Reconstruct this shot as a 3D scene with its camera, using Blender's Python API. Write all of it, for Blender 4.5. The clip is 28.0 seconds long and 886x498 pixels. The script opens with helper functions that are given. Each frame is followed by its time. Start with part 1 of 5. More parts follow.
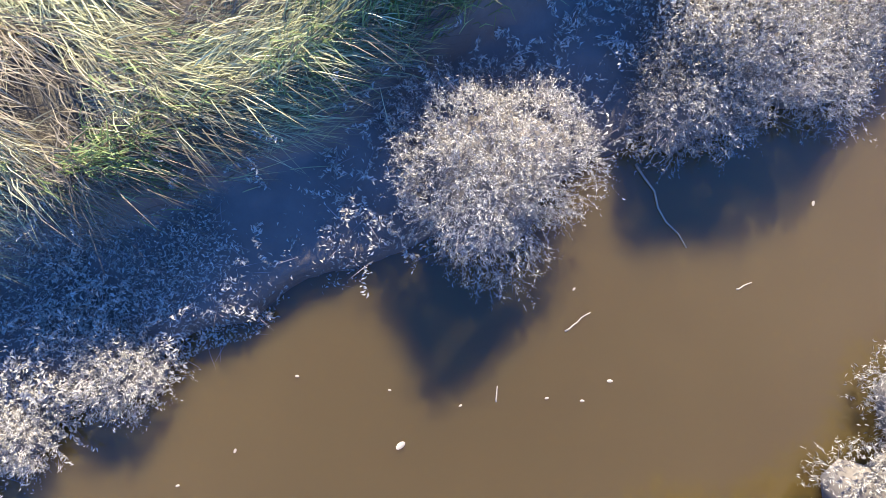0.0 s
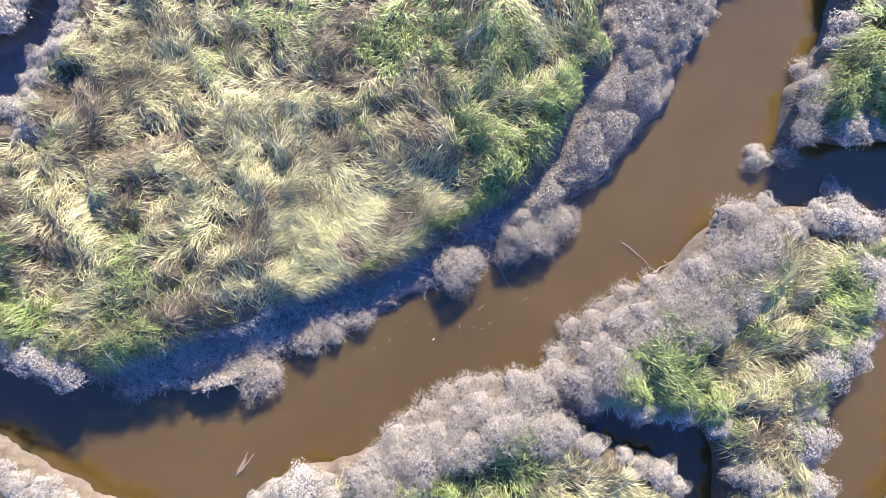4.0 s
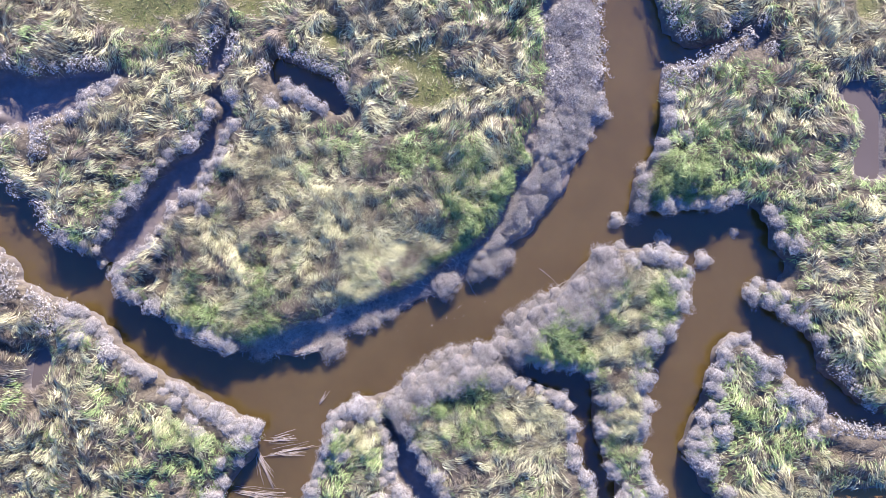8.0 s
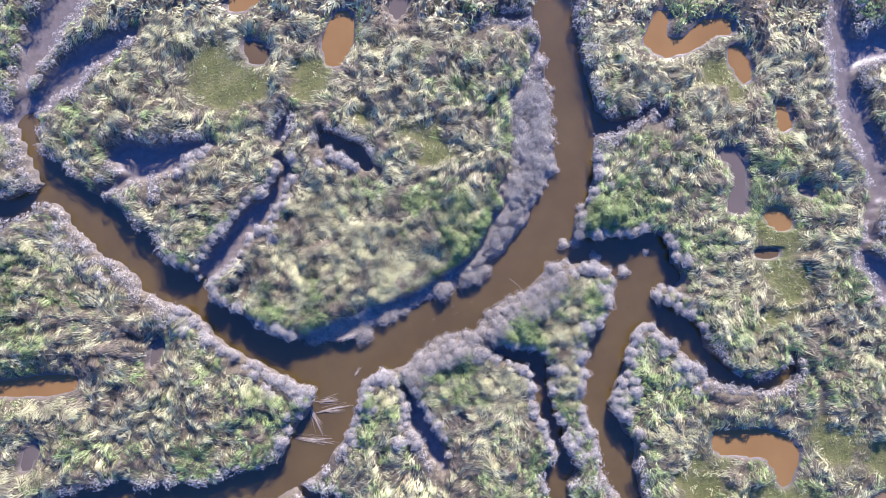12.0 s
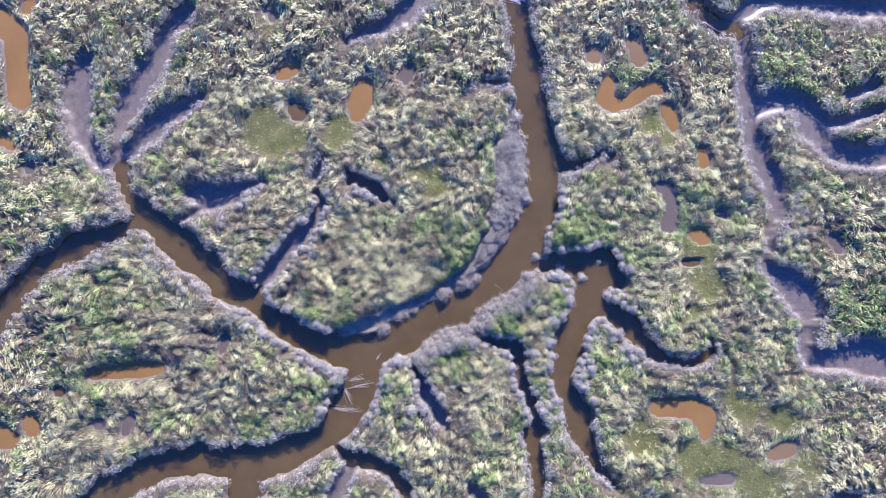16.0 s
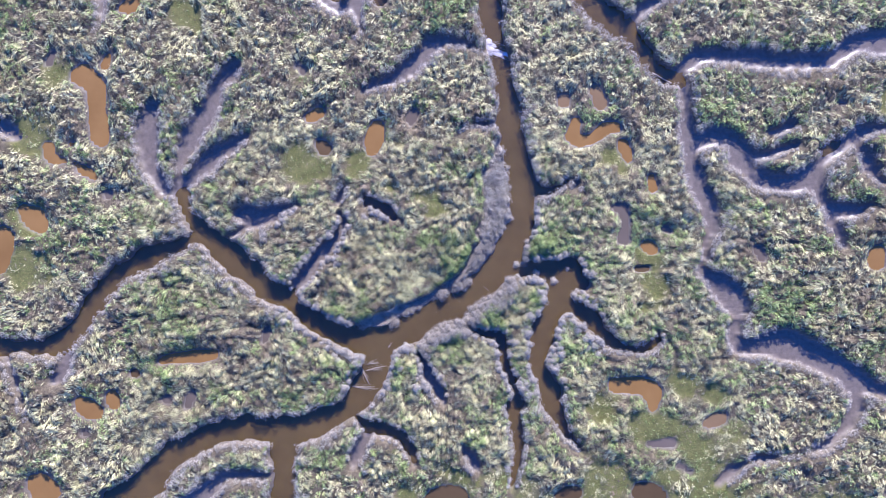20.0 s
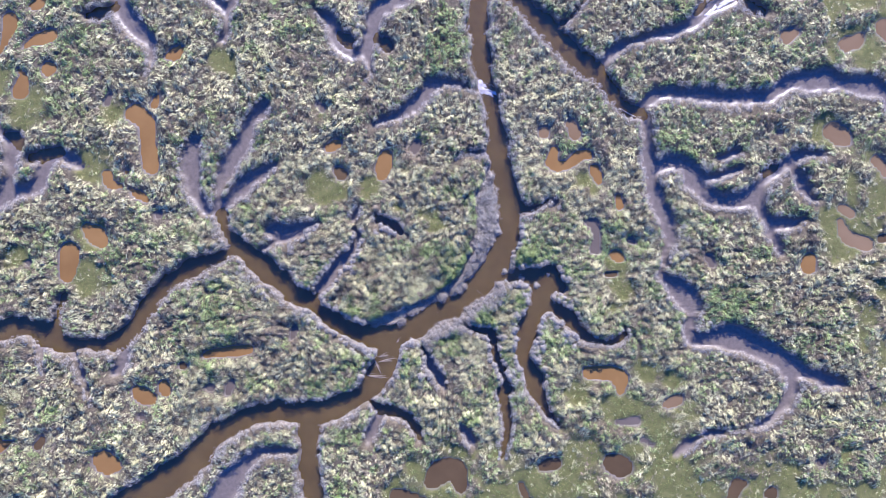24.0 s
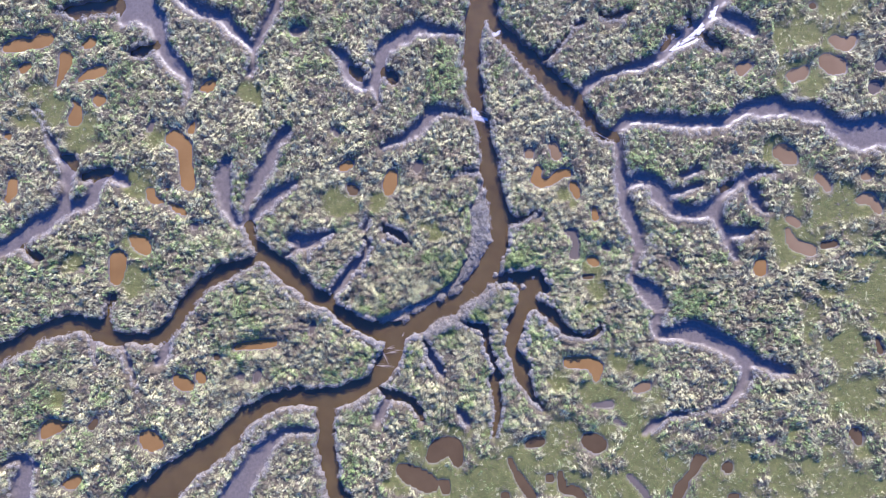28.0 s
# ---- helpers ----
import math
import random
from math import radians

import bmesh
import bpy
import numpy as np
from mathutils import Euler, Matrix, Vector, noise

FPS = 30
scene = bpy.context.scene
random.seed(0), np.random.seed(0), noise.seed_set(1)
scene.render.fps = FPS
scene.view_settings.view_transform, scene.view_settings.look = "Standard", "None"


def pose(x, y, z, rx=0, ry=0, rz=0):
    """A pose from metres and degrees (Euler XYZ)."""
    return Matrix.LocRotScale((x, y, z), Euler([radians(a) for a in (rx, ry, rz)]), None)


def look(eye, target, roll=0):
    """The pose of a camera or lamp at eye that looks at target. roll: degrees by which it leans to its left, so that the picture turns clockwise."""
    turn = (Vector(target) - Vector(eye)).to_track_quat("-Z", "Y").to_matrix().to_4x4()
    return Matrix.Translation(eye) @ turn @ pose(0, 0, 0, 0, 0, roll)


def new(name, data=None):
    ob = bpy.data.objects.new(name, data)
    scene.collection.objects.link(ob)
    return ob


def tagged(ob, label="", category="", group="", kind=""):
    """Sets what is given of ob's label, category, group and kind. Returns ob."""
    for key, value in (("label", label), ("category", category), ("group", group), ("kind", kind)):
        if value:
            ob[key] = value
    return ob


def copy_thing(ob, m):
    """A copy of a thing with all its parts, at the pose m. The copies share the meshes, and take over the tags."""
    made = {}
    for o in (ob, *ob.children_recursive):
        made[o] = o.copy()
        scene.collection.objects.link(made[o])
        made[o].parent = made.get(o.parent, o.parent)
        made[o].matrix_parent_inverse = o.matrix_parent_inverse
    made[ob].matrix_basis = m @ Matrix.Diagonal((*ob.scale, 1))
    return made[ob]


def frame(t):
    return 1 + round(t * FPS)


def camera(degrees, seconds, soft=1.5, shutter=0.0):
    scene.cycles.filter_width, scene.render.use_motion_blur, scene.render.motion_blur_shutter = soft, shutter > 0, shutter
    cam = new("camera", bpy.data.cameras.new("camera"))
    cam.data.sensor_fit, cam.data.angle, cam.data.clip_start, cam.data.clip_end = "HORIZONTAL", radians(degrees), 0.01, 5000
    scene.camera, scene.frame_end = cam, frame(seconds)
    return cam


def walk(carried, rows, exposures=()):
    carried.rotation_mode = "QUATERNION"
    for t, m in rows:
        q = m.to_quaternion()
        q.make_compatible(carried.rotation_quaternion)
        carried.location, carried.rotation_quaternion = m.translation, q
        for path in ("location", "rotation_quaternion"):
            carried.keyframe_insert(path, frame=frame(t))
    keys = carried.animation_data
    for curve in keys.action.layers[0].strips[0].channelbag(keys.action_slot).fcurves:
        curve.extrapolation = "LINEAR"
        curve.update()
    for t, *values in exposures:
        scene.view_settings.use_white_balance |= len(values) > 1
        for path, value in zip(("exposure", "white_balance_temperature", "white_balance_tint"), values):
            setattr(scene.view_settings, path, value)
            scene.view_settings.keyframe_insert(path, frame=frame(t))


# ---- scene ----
cam = camera(73, 28.0, 0.55)
PATH = [
    (0.0, pose(-2.310, -8.663, 5.928, 0.786, -0.563, 1.186)),
    (1.0, pose(-2.129, -8.745, 8.661, 1.248, -0.384, 1.747)),
    (2.0, pose(-2.226, -8.628, 13.600, 1.665, -0.161, 2.234)),
    (3.0, pose(-2.398, -8.319, 18.187, 2.009, 0.114, 2.244)),
    (5.5, pose(-1.522, -7.535, 28.121, 2.138, 1.023, 1.956)),
    (7.0, pose(-1.340, -7.252, 34.462, 2.233, 1.066, 1.838)),
    (9.0, pose(-1.432, -7.004, 42.815, 2.356, 0.783, 1.788)),
    (11.0, pose(-1.677, -6.572, 50.888, 2.260, 0.288, 1.534)),
    (12.5, pose(-1.672, -5.998, 56.733, 2.174, 0.219, 1.282)),
    (14.5, pose(-1.842, -5.415, 64.838, 2.036, 0.093, 0.970)),
    (16.0, pose(-1.947, -4.966, 71.229, 1.928, -0.003, 0.725)),
    (18.0, pose(-1.710, -4.040, 79.860, 1.690, 0.109, 0.539)),
    (20.0, pose(-1.094, -3.124, 88.300, 1.253, 0.437, 0.574)),
    (21.5, pose(-0.763, -2.239, 94.266, 1.071, 0.496, 0.425)),
    (23.5, pose(-1.044, -1.370, 102.273, 0.965, 0.366, 0.188)),
    (25.0, pose(-0.898, -0.909, 108.388, 0.895, 0.426, 0.077)),
    (26.5, pose(-0.483, -0.438, 114.262, 0.866, 0.571, -0.021)),
    (28.0, pose(0.000, 0.000, 120.000, 0.836, 0.704, 0.004)),
]
walk(cam, PATH, [(0.0, 2.03, 4700, 25), (3.0, 1.96, 4790, 29), (8.0, 1.73, 4480, 37), (28.0, 1.54, 4300, 38)])

# ---- daylight: low sun over the marsh, clear blue sky ----
SUN_UP, SUN_SIDE = 26.0, 11.0
world = bpy.data.worlds.new("sky")
scene.world = world
world.use_nodes = True
wn = world.node_tree.nodes
sky = wn.new("ShaderNodeTexSky")
sky.sky_type = "NISHITA"
sky.sun_disc = False
sky.ozone_density, sky.dust_density = 9.0, 0.2
sky.sun_elevation, sky.sun_rotation = radians(SUN_UP), radians(SUN_SIDE)
wn["Background"].inputs["Strength"].default_value = 0.085
world.node_tree.links.new(sky.outputs[0], wn["Background"].inputs["Color"])
sun = new("sun", bpy.data.lights.new("sun", "SUN"))
sun.data.energy, sun.data.angle, sun.data.color = 5.0, radians(0.5), (1.0, 0.78, 0.40)
a, e = radians(SUN_SIDE), radians(SUN_UP)
sun.matrix_world = look((math.sin(a) * math.cos(e) * 200, math.cos(a) * math.cos(e) * 200, math.sin(e) * 200), (0, 0, 0))


# ---- materials ----
def nodes_of(name):
    m = bpy.data.materials.new(name)
    m.use_nodes = True
    nt = m.node_tree
    return m, nt, nt.nodes["Principled BSDF"]


def noise_tex(nt, scale, detail=4.0, rough=0.6, vec=None):
    n = nt.nodes.new("ShaderNodeTexNoise")
    n.inputs["Scale"].default_value, n.inputs["Detail"].default_value, n.inputs["Roughness"].default_value = scale, detail, rough
    if vec is None:
        g = nt.nodes.new("ShaderNodeNewGeometry")
        vec = g.outputs["Position"]
    nt.links.new(vec, n.inputs["Vector"])
    return n.outputs["Fac"]


def ramp(nt, fac, stops):
    r = nt.nodes.new("ShaderNodeValToRGB")
    while len(r.color_ramp.elements) < len(stops):
        r.color_ramp.elements.new(0.5)
    for el, (p, c) in zip(r.color_ramp.elements, stops):
        el.position, el.color = p, (*c, 1)
    nt.links.new(fac, r.inputs[0])
    return r.outputs[0]


def mix(nt, fac, a, b, mode="MIX"):
    n = nt.nodes.new("ShaderNodeMix")
    n.data_type, n.blend_type = "RGBA", mode
    for key, v in ((0, fac), (6, a), (7, b)):
        if isinstance(v, (int, float)):
            n.inputs[key].default_value = v
        elif isinstance(v, tuple):
            n.inputs[key].default_value = (*v, 1)
        else:
            nt.links.new(v, n.inputs[key])
    return n.outputs[2]


def bump(nt, bsdf, height, strength, dist):
    b = nt.nodes.new("ShaderNodeBump")
    b.inputs["Strength"].default_value, b.inputs["Distance"].default_value = strength, dist
    nt.links.new(height, b.inputs["Height"])
    nt.links.new(b.outputs[0], bsdf.inputs["Normal"])


def blade_material(name, stops, rough=0.55, patch=0.6, through_light=0.25, tufted=False):
    """Leaves and blades: colour varies from blade to blade and from patch to patch, some light passes through."""
    m, nt, b = nodes_of(name)
    g = nt.nodes.new("ShaderNodeNewGeometry")
    pick = g.outputs["Random Per Island"]
    if tufted:
        tone = nt.nodes.new("ShaderNodeAttribute")
        tone.attribute_name = "tone"
        pick = mix(nt, 0.55, pick, tone.outputs["Fac"])
    c1 = ramp(nt, pick, stops)
    pn = ramp(nt, noise_tex(nt, patch, 3.0), [(0.3, (0.72, 0.72, 0.72)), (0.7, (1.2, 1.2, 1.2))])
    col = mix(nt, 1.0, c1, pn, "MULTIPLY")
    if tufted:
        col = mix(nt, 1.0, col, ramp(nt, tone.outputs["Fac"], [(0.0, (0.56, 0.54, 0.5)), (0.45, (0.92, 0.92, 0.9)), (1.0, (1.14, 1.15, 1.12))]), "MULTIPLY")
    nt.links.new(col, b.inputs["Base Color"])
    b.inputs["Roughness"].default_value = rough
    b.inputs["Specular IOR Level"].default_value = 0.3
    t = nt.nodes.new("ShaderNodeBsdfTranslucent")
    nt.links.new(col, t.inputs["Color"])
    s = nt.nodes.new("ShaderNodeMixShader")
    s.inputs[0].default_value = through_light
    nt.links.new(b.outputs[0], s.inputs[1])
    nt.links.new(t.outputs[0], s.inputs[2])
    nt.links.new(s.outputs[0], nt.nodes["Material Output"].inputs["Surface"])
    return m


STRAW = blade_material("dry_straw", [(0.0, (0.36, 0.34, 0.12)), (0.25, (0.50, 0.475, 0.19)), (0.65, (0.69, 0.645, 0.30)), (1.0, (0.84, 0.79, 0.44))], 0.45, 0.5, 0.14, True)
GREEN = blade_material("green_grass", [(0.0, (0.13, 0.20, 0.045)), (0.45, (0.30, 0.385, 0.095)), (0.8, (0.50, 0.55, 0.20)), (1.0, (0.66, 0.64, 0.32))], 0.5, 0.5, 0.22, True)
RUSH = blade_material("brown_rush", [(0.0, (0.14, 0.105, 0.06)), (0.5, (0.25, 0.20, 0.115)), (1.0, (0.39, 0.325, 0.20))], 0.6, 0.4, 0.15, True)
OLD = blade_material("old_straw", [(0.0, (0.16, 0.135, 0.065)), (0.5, (0.32, 0.285, 0.145)), (1.0, (0.50, 0.46, 0.25))], 0.6, 0.5, 0.2, True)
LEAF = blade_material("silver_leaf", [(0.0, (0.22, 0.195, 0.135)), (0.4, (0.42, 0.385, 0.285)), (0.8, (0.56, 0.51, 0.39)), (1.0, (0.68, 0.62, 0.485))], 0.5, 0.8, 0.15)
TWIG = blade_material("grey_twig", [(0.0, (0.16, 0.13, 0.11)), (1.0, (0.36, 0.31, 0.27))], 0.8, 2.0, 0.0)
CORE = blade_material("twig_brown_core", [(0.0, (0.17, 0.145, 0.11)), (1.0, (0.21, 0.18, 0.135))], 0.9, 7.0, 0.0)
REED = blade_material("bleached_reed", [(0.0, (0.27, 0.21, 0.13)), (1.0, (0.54, 0.46, 0.32))], 0.6, 1.0, 0.0)


def ground_material():
    m, nt, b = nodes_of("marsh_ground")
    thatch = ramp(nt, noise_tex(nt, 3.0, 6.0, 0.7), [(0.3, (0.045, 0.033, 0.02)), (0.5, (0.10, 0.08, 0.042)), (0.7, (0.20, 0.165, 0.09))])
    turf = ramp(nt, noise_tex(nt, 0.9, 8.0, 0.75), [(0.3, (0.07, 0.068, 0.012)), (0.5, (0.118, 0.116, 0.022)), (0.72, (0.185, 0.168, 0.045))])
    mud = ramp(nt, noise_tex(nt, 1.6, 7.0, 0.65), [(0.3, (0.11, 0.09, 0.066)), (0.55, (0.148, 0.122, 0.091)), (0.75, (0.19, 0.158, 0.122))])
    at = nt.nodes.new("ShaderNodeAttribute")
    at.attribute_name = "cover"
    sep = nt.nodes.new("ShaderNodeSeparateColor")
    nt.links.new(at.outputs["Color"], sep.inputs[0])
    col = mix(nt, sep.outputs[1], thatch, turf)
    col = mix(nt, sep.outputs[0], col, mud)
    nt.links.new(col, b.inputs["Base Color"])
    rr = nt.nodes.new("ShaderNodeMapRange")
    rr.inputs["To Min"].default_value, rr.inputs["To Max"].default_value = 0.9, 0.34
    nt.links.new(sep.outputs[0], rr.inputs["Value"])
    nt.links.new(rr.outputs[0], b.inputs["Roughness"])
    wet = nt.nodes.new("ShaderNodeMapRange")
    wet.inputs["To Min"].default_value, wet.inputs["To Max"].default_value = 0.12, 0.02
    nt.links.new(sep.outputs[0], wet.inputs["Value"])
    bump(nt, b, noise_tex(nt, 5.0, 9.0, 0.72), 0.9, 0.12)
    nt.links.new(wet.outputs[0], b.inputs["Normal"].links[0].from_node.inputs["Distance"])
    return m


def water_material(name, deep, pale, scatter):
    """Turbid water: light spreads a little under the surface, which stays glossy."""
    m, nt, b = nodes_of(name)
    col = ramp(nt, noise_tex(nt, 0.12, 4.0, 0.55), [(0.3, deep), (0.7, pale)])
    nt.links.new(col, b.inputs["Base Color"])
    b.inputs["Roughness"].default_value = 0.06
    b.inputs["IOR"].default_value = 1.42 if scatter else 1.33
    b.inputs["Specular IOR Level"].default_value = 0.8 if scatter else 0.5
    b.inputs["Subsurface Weight"].default_value = 1.0 if scatter else 0.0
    b.inputs["Subsurface Radius"].default_value = (1.0, 0.85, 0.65)
    b.inputs["Subsurface Scale"].default_value = max(scatter, 0.01)
    bump(nt, b, noise_tex(nt, 1.3, 2.0, 0.5), 0.04, 0.02)
    return m


GROUND = ground_material()
CREEK_WATER = water_material("silty_creek_water", (0.092, 0.061, 0.011), (0.126, 0.086, 0.019), 1.8)
DARK_POOL = water_material("dark_pool_water", (0.07, 0.046, 0.018), (0.105, 0.07, 0.028), 0.0)
DULL_POOL = water_material("dull_pool_water", (0.16, 0.105, 0.045), (0.21, 0.143, 0.066), 0.0)
PALE_POOL = water_material("pale_pool_mud", (0.10, 0.08, 0.056), (0.135, 0.108, 0.078), 0.0)
POOL_WATER = water_material("tan_pool_water", (0.175, 0.098, 0.024), (0.24, 0.14, 0.038), 0.0)

# ---- plan of the creeks and pools (x, y, half width), green turf and the low shelf ----
CREEKS = []


def creek(name, muddy, line):
    line = np.array(line)
    line[:, 2] += 0.1
    CREEKS.append((muddy, line))


creek("main_creek", False, [(6.0, 54.5, 2.59), (5.8, 50.5, 2.47), (4.6, 46.5, 2.25), (4.4, 42.5, 1.91), (4.3, 38.6, 1.91), (4.4, 34.6, 1.8), (5.1, 31.2, 1.8), (6.0, 28.4, 1.57), (6.9, 25.5, 1.24), (7.4, 21.6, 1.46), (8.0, 17.6, 1.8), (8.7, 13.7, 1.8), (9.5, 11.5, 1.89), (9.8, 9.6, 2.08), (9.9, 7.7, 2.17), (9.8, 5.5, 1.89), (9.6, 3.1, 1.89), (9.1, 1.2, 1.98), (8.3, -0.4, 2.03), (8.2, -1.7, 2.1), (6.8, -3.8, 2.1), (4.4, -6.2, 2.12), (0.7, -8.95, 2.05), (-3.25, -11.45, 2.22), (-7.1, -13.3, 2.22), (-10.2, -14.5, 2.15), (-12.0, -14.9, 2.27), (-15.1, -14.5, 1.98), (-17.8, -13.2, 1.79), (-20.4, -11.7, 1.65), (-22.5, -10.4, 1.56)])
creek("main_creek_upper", False, [(-22.5, -10.4, 1.56), (-24.3, -9.3, 1.61), (-27.2, -7.3, 1.7), (-30.2, -4.8, 1.79), (-33.4, -2.3, 1.98), (-36.1, 0.0, 1.89), (-38.3, 2.1, 1.46), (-39.8, 4.7, 1.01), (-40.6, 6.8, 1.01)])
creek("west_creek", False, [(-36.9, 0.7, 1.12), (-42.0, -1.5, 1.46), (-46.0, -3.2, 1.69), (-50.5, -6.4, 1.46), (-53.3, -10.0, 1.46), (-55.5, -13.4, 1.46), (-58.9, -16.0, 1.24), (-63.5, -16.2, 1.35), (-68.0, -16.0, 1.69), (-71.5, -14.3, 1.8), (-73.2, -13.1, 1.46), (-77.7, -13.5, 1.91), (-82.3, -15.3, 1.8), (-86.3, -17.6, 1.91), (-90.2, -19.1, 2.14), (-93.6, -20.8, 2.47)])
creek("west_creek_bay", True, [(-56.9, -17.3, 0.79), (-57.1, -19.0, 1.01), (-57.9, -20.9, 0.79)])
creek("west_creek_notch", False, [(-68.8, -13.1, 0.79), (-68.3, -10.0, 0.79), (-67.5, -8.4, 0.67)])
creek("west_slit", True, [(-65.7, -17.6, 0.67), (-64.9, -19.6, 0.56), (-64.1, -22.1, 0.45), (-63.1, -24.7, 0.39), (-62.1, -26.6, 0.22)])
creek("west_crack", True, [(-71.3, -16.2, 0.56), (-71.1, -18.7, 0.34), (-70.5, -21.3, 0.22)])
creek("south_creek", False, [(-10.9, -16.7, 1.8), (-12.0, -20.0, 2.02), (-14.0, -23.1, 2.02), (-17.1, -25.7, 1.91), (-21.0, -27.1, 2.02), (-24.9, -27.8, 2.02), (-30.0, -27.5, 1.91), (-34.0, -28.2, 1.8), (-37.9, -29.8, 1.8), (-41.3, -32.2, 2.02), (-44.7, -35.6, 2.25), (-48.0, -38.6, 2.59), (-52.5, -42.0, 3.04), (-57.0, -45.4, 3.37), (-61.5, -48.8, 3.71)])
creek("south_branch", False, [(-24.6, -28.7, 2.14), (-24.9, -33.0, 1.8), (-24.6, -37.4, 1.8), (-24.0, -41.9, 1.69), (-23.2, -45.2, 1.8), (-22.1, -48.6, 2.14)])
creek("south_mud_inlet", True, [(-42.9, -48.1, 3.15), (-40.9, -44.0, 2.47), (-38.6, -40.4, 1.91), (-36.3, -37.2, 1.46), (-33.4, -34.9, 1.01), (-30.0, -34.2, 0.9), (-26.4, -34.3, 0.9)])
creek("east_bay", False, [(8.4, -4.2, 0.66), (10.1, -3.9, 1.23), (12.5, -4.1, 1.42), (14.8, -4.5, 2.13), (16.9, -4.4, 1.98), (15.8, -6.7, 2.27), (15.0, -9.0, 1.98), (13.6, -11.7, 1.75), (12.8, -14.0, 1.7), (12.2, -16.3, 1.32), (12.4, -18.4, 1.32), (13.3, -20.1, 1.42), (14.0, -22.1, 1.42), (14.0, -23.7, 1.35), (15.5, -26.4, 1.12), (17.2, -28.5, 0.79), (18.6, -30.2, 0.34)])
creek("east_bay_corner", False, [(16.7, -5.5, 1.89), (18.5, -6.0, 1.13)])
creek("bay_arm", False, [(16.5, -8.5, 1.42), (18.7, -10.4, 1.28), (20.3, -11.9, 1.28), (21.8, -13.5, 1.13), (23.4, -14.9, 0.8), (25.7, -15.4, 0.66), (28.0, -15.2, 0.76), (29.4, -14.2, 0.71), (29.7, -13.0, 0.38)])
creek("narrow_creek", False, [(1.6, -12.4, 0.28), (3.2, -13.1, 0.52), (5.1, -13.7, 0.71), (6.8, -14.2, 0.99), (7.1, -16.0, 0.8), (7.4, -17.6, 0.71), (8.1, -19.6, 0.76), (9.0, -21.6, 0.71), (9.7, -23.3, 0.8), (8.5, -24.1, 0.9), (9.2, -27.3, 0.9), (9.3, -30.6, 0.67), (8.8, -33.6, 0.45), (8.5, -35.6, 0.22)])
creek("bush_gap", True, [(-5.3, -16.4, 0.33), (-4.5, -17.5, 0.61), (-3.8, -18.9, 0.94), (-2.8, -20.7, 0.94), (-1.9, -22.3, 0.71), (-1.4, -23.3, 0.38)])
creek("south_nick", False, [(-14.0, -26.2, 0.9), (-12.0, -27.1, 0.79), (-9.8, -27.7, 0.79), (-7.5, -28.7, 0.9), (-6.2, -30.5, 0.79), (-5.7, -32.1, 0.45)])
creek("south_nick_pocket", True, [(-12.7, -28.2, 0.56), (-13.6, -30.6, 1.01), (-14.6, -32.7, 1.01)])
creek("south_slit", True, [(1.5, -30.3, 0.56), (2.8, -31.9, 0.73), (4.0, -33.3, 0.34)])
creek("fork_west", True, [(-44.9, 19.4, 1.24), (-45.6, 16.6, 1.57), (-45.6, 13.2, 1.57), (-44.7, 10.3, 1.46), (-43.2, 7.7, 1.57)])
creek("fork_middle", True, [(-32.5, 25.8, 0.56), (-33.6, 24.4, 1.01), (-35.3, 22.5, 1.35), (-36.1, 20.0, 1.46), (-38.0, 17.1, 1.35), (-39.6, 13.7, 1.24), (-40.7, 10.7, 1.01), (-41.0, 7.3, 1.24)])
creek("fork_east", True, [(-40.3, 8.2, 0.9), (-38.3, 9.8, 1.01), (-36.0, 11.5, 1.46), (-33.6, 13.5, 1.24), (-31.9, 14.5, 0.9), (-30.8, 14.9, 0.45)])
creek("lobed_inlet", True, [(-33.3, 0.4, 0.38), (-32.1, 1.2, 0.43), (-30.5, 2.2, 0.85), (-31.1, 3.5, 1.42), (-29.3, 3.2, 1.65), (-27.0, 4.0, 1.23), (-24.9, 4.8, 0.76), (-23.6, 5.4, 0.33)])
creek("island_cleft", True, [(-23.7, -8.4, 0.38), (-23.4, -7.4, 0.38), (-22.6, -5.8, 0.8), (-21.5, -4.3, 1.09), (-20.2, -2.8, 0.85), (-18.9, -1.4, 1.09), (-17.5, 0.0, 0.94), (-16.7, 1.5, 0.43), (-16.1, 3.0, 0.47), (-16.8, 3.8, 0.24)])
creek("cleft_pocket", True, [(-17.3, 5.5, 0.28), (-16.7, 6.9, 0.47), (-16.1, 8.3, 0.24)])
creek("crescent", False, [(-13.4, 5.0, 0.47), (-12.7, 5.6, 0.8), (-11.4, 5.2, 0.94), (-10.2, 4.5, 0.8), (-9.3, 3.7, 0.52)])
creek("bank_notch_east", False, [(11.8, 8.2, 1.04), (13.3, 7.4, 0.71), (15.0, 7.8, 0.43), (15.9, 8.6, 0.24), (16.6, 9.4, 0.14)])
creek("bank_notch_pocket", True, [(17.2, 9.1, 0.33), (17.8, 8.8, 0.52), (17.5, 8.3, 0.38)])
creek("bank_notch_west", True, [(6.0, 17.4, 0.45), (3.7, 17.3, 0.45), (2.0, 16.9, 0.34), (0.3, 16.3, 0.22)])
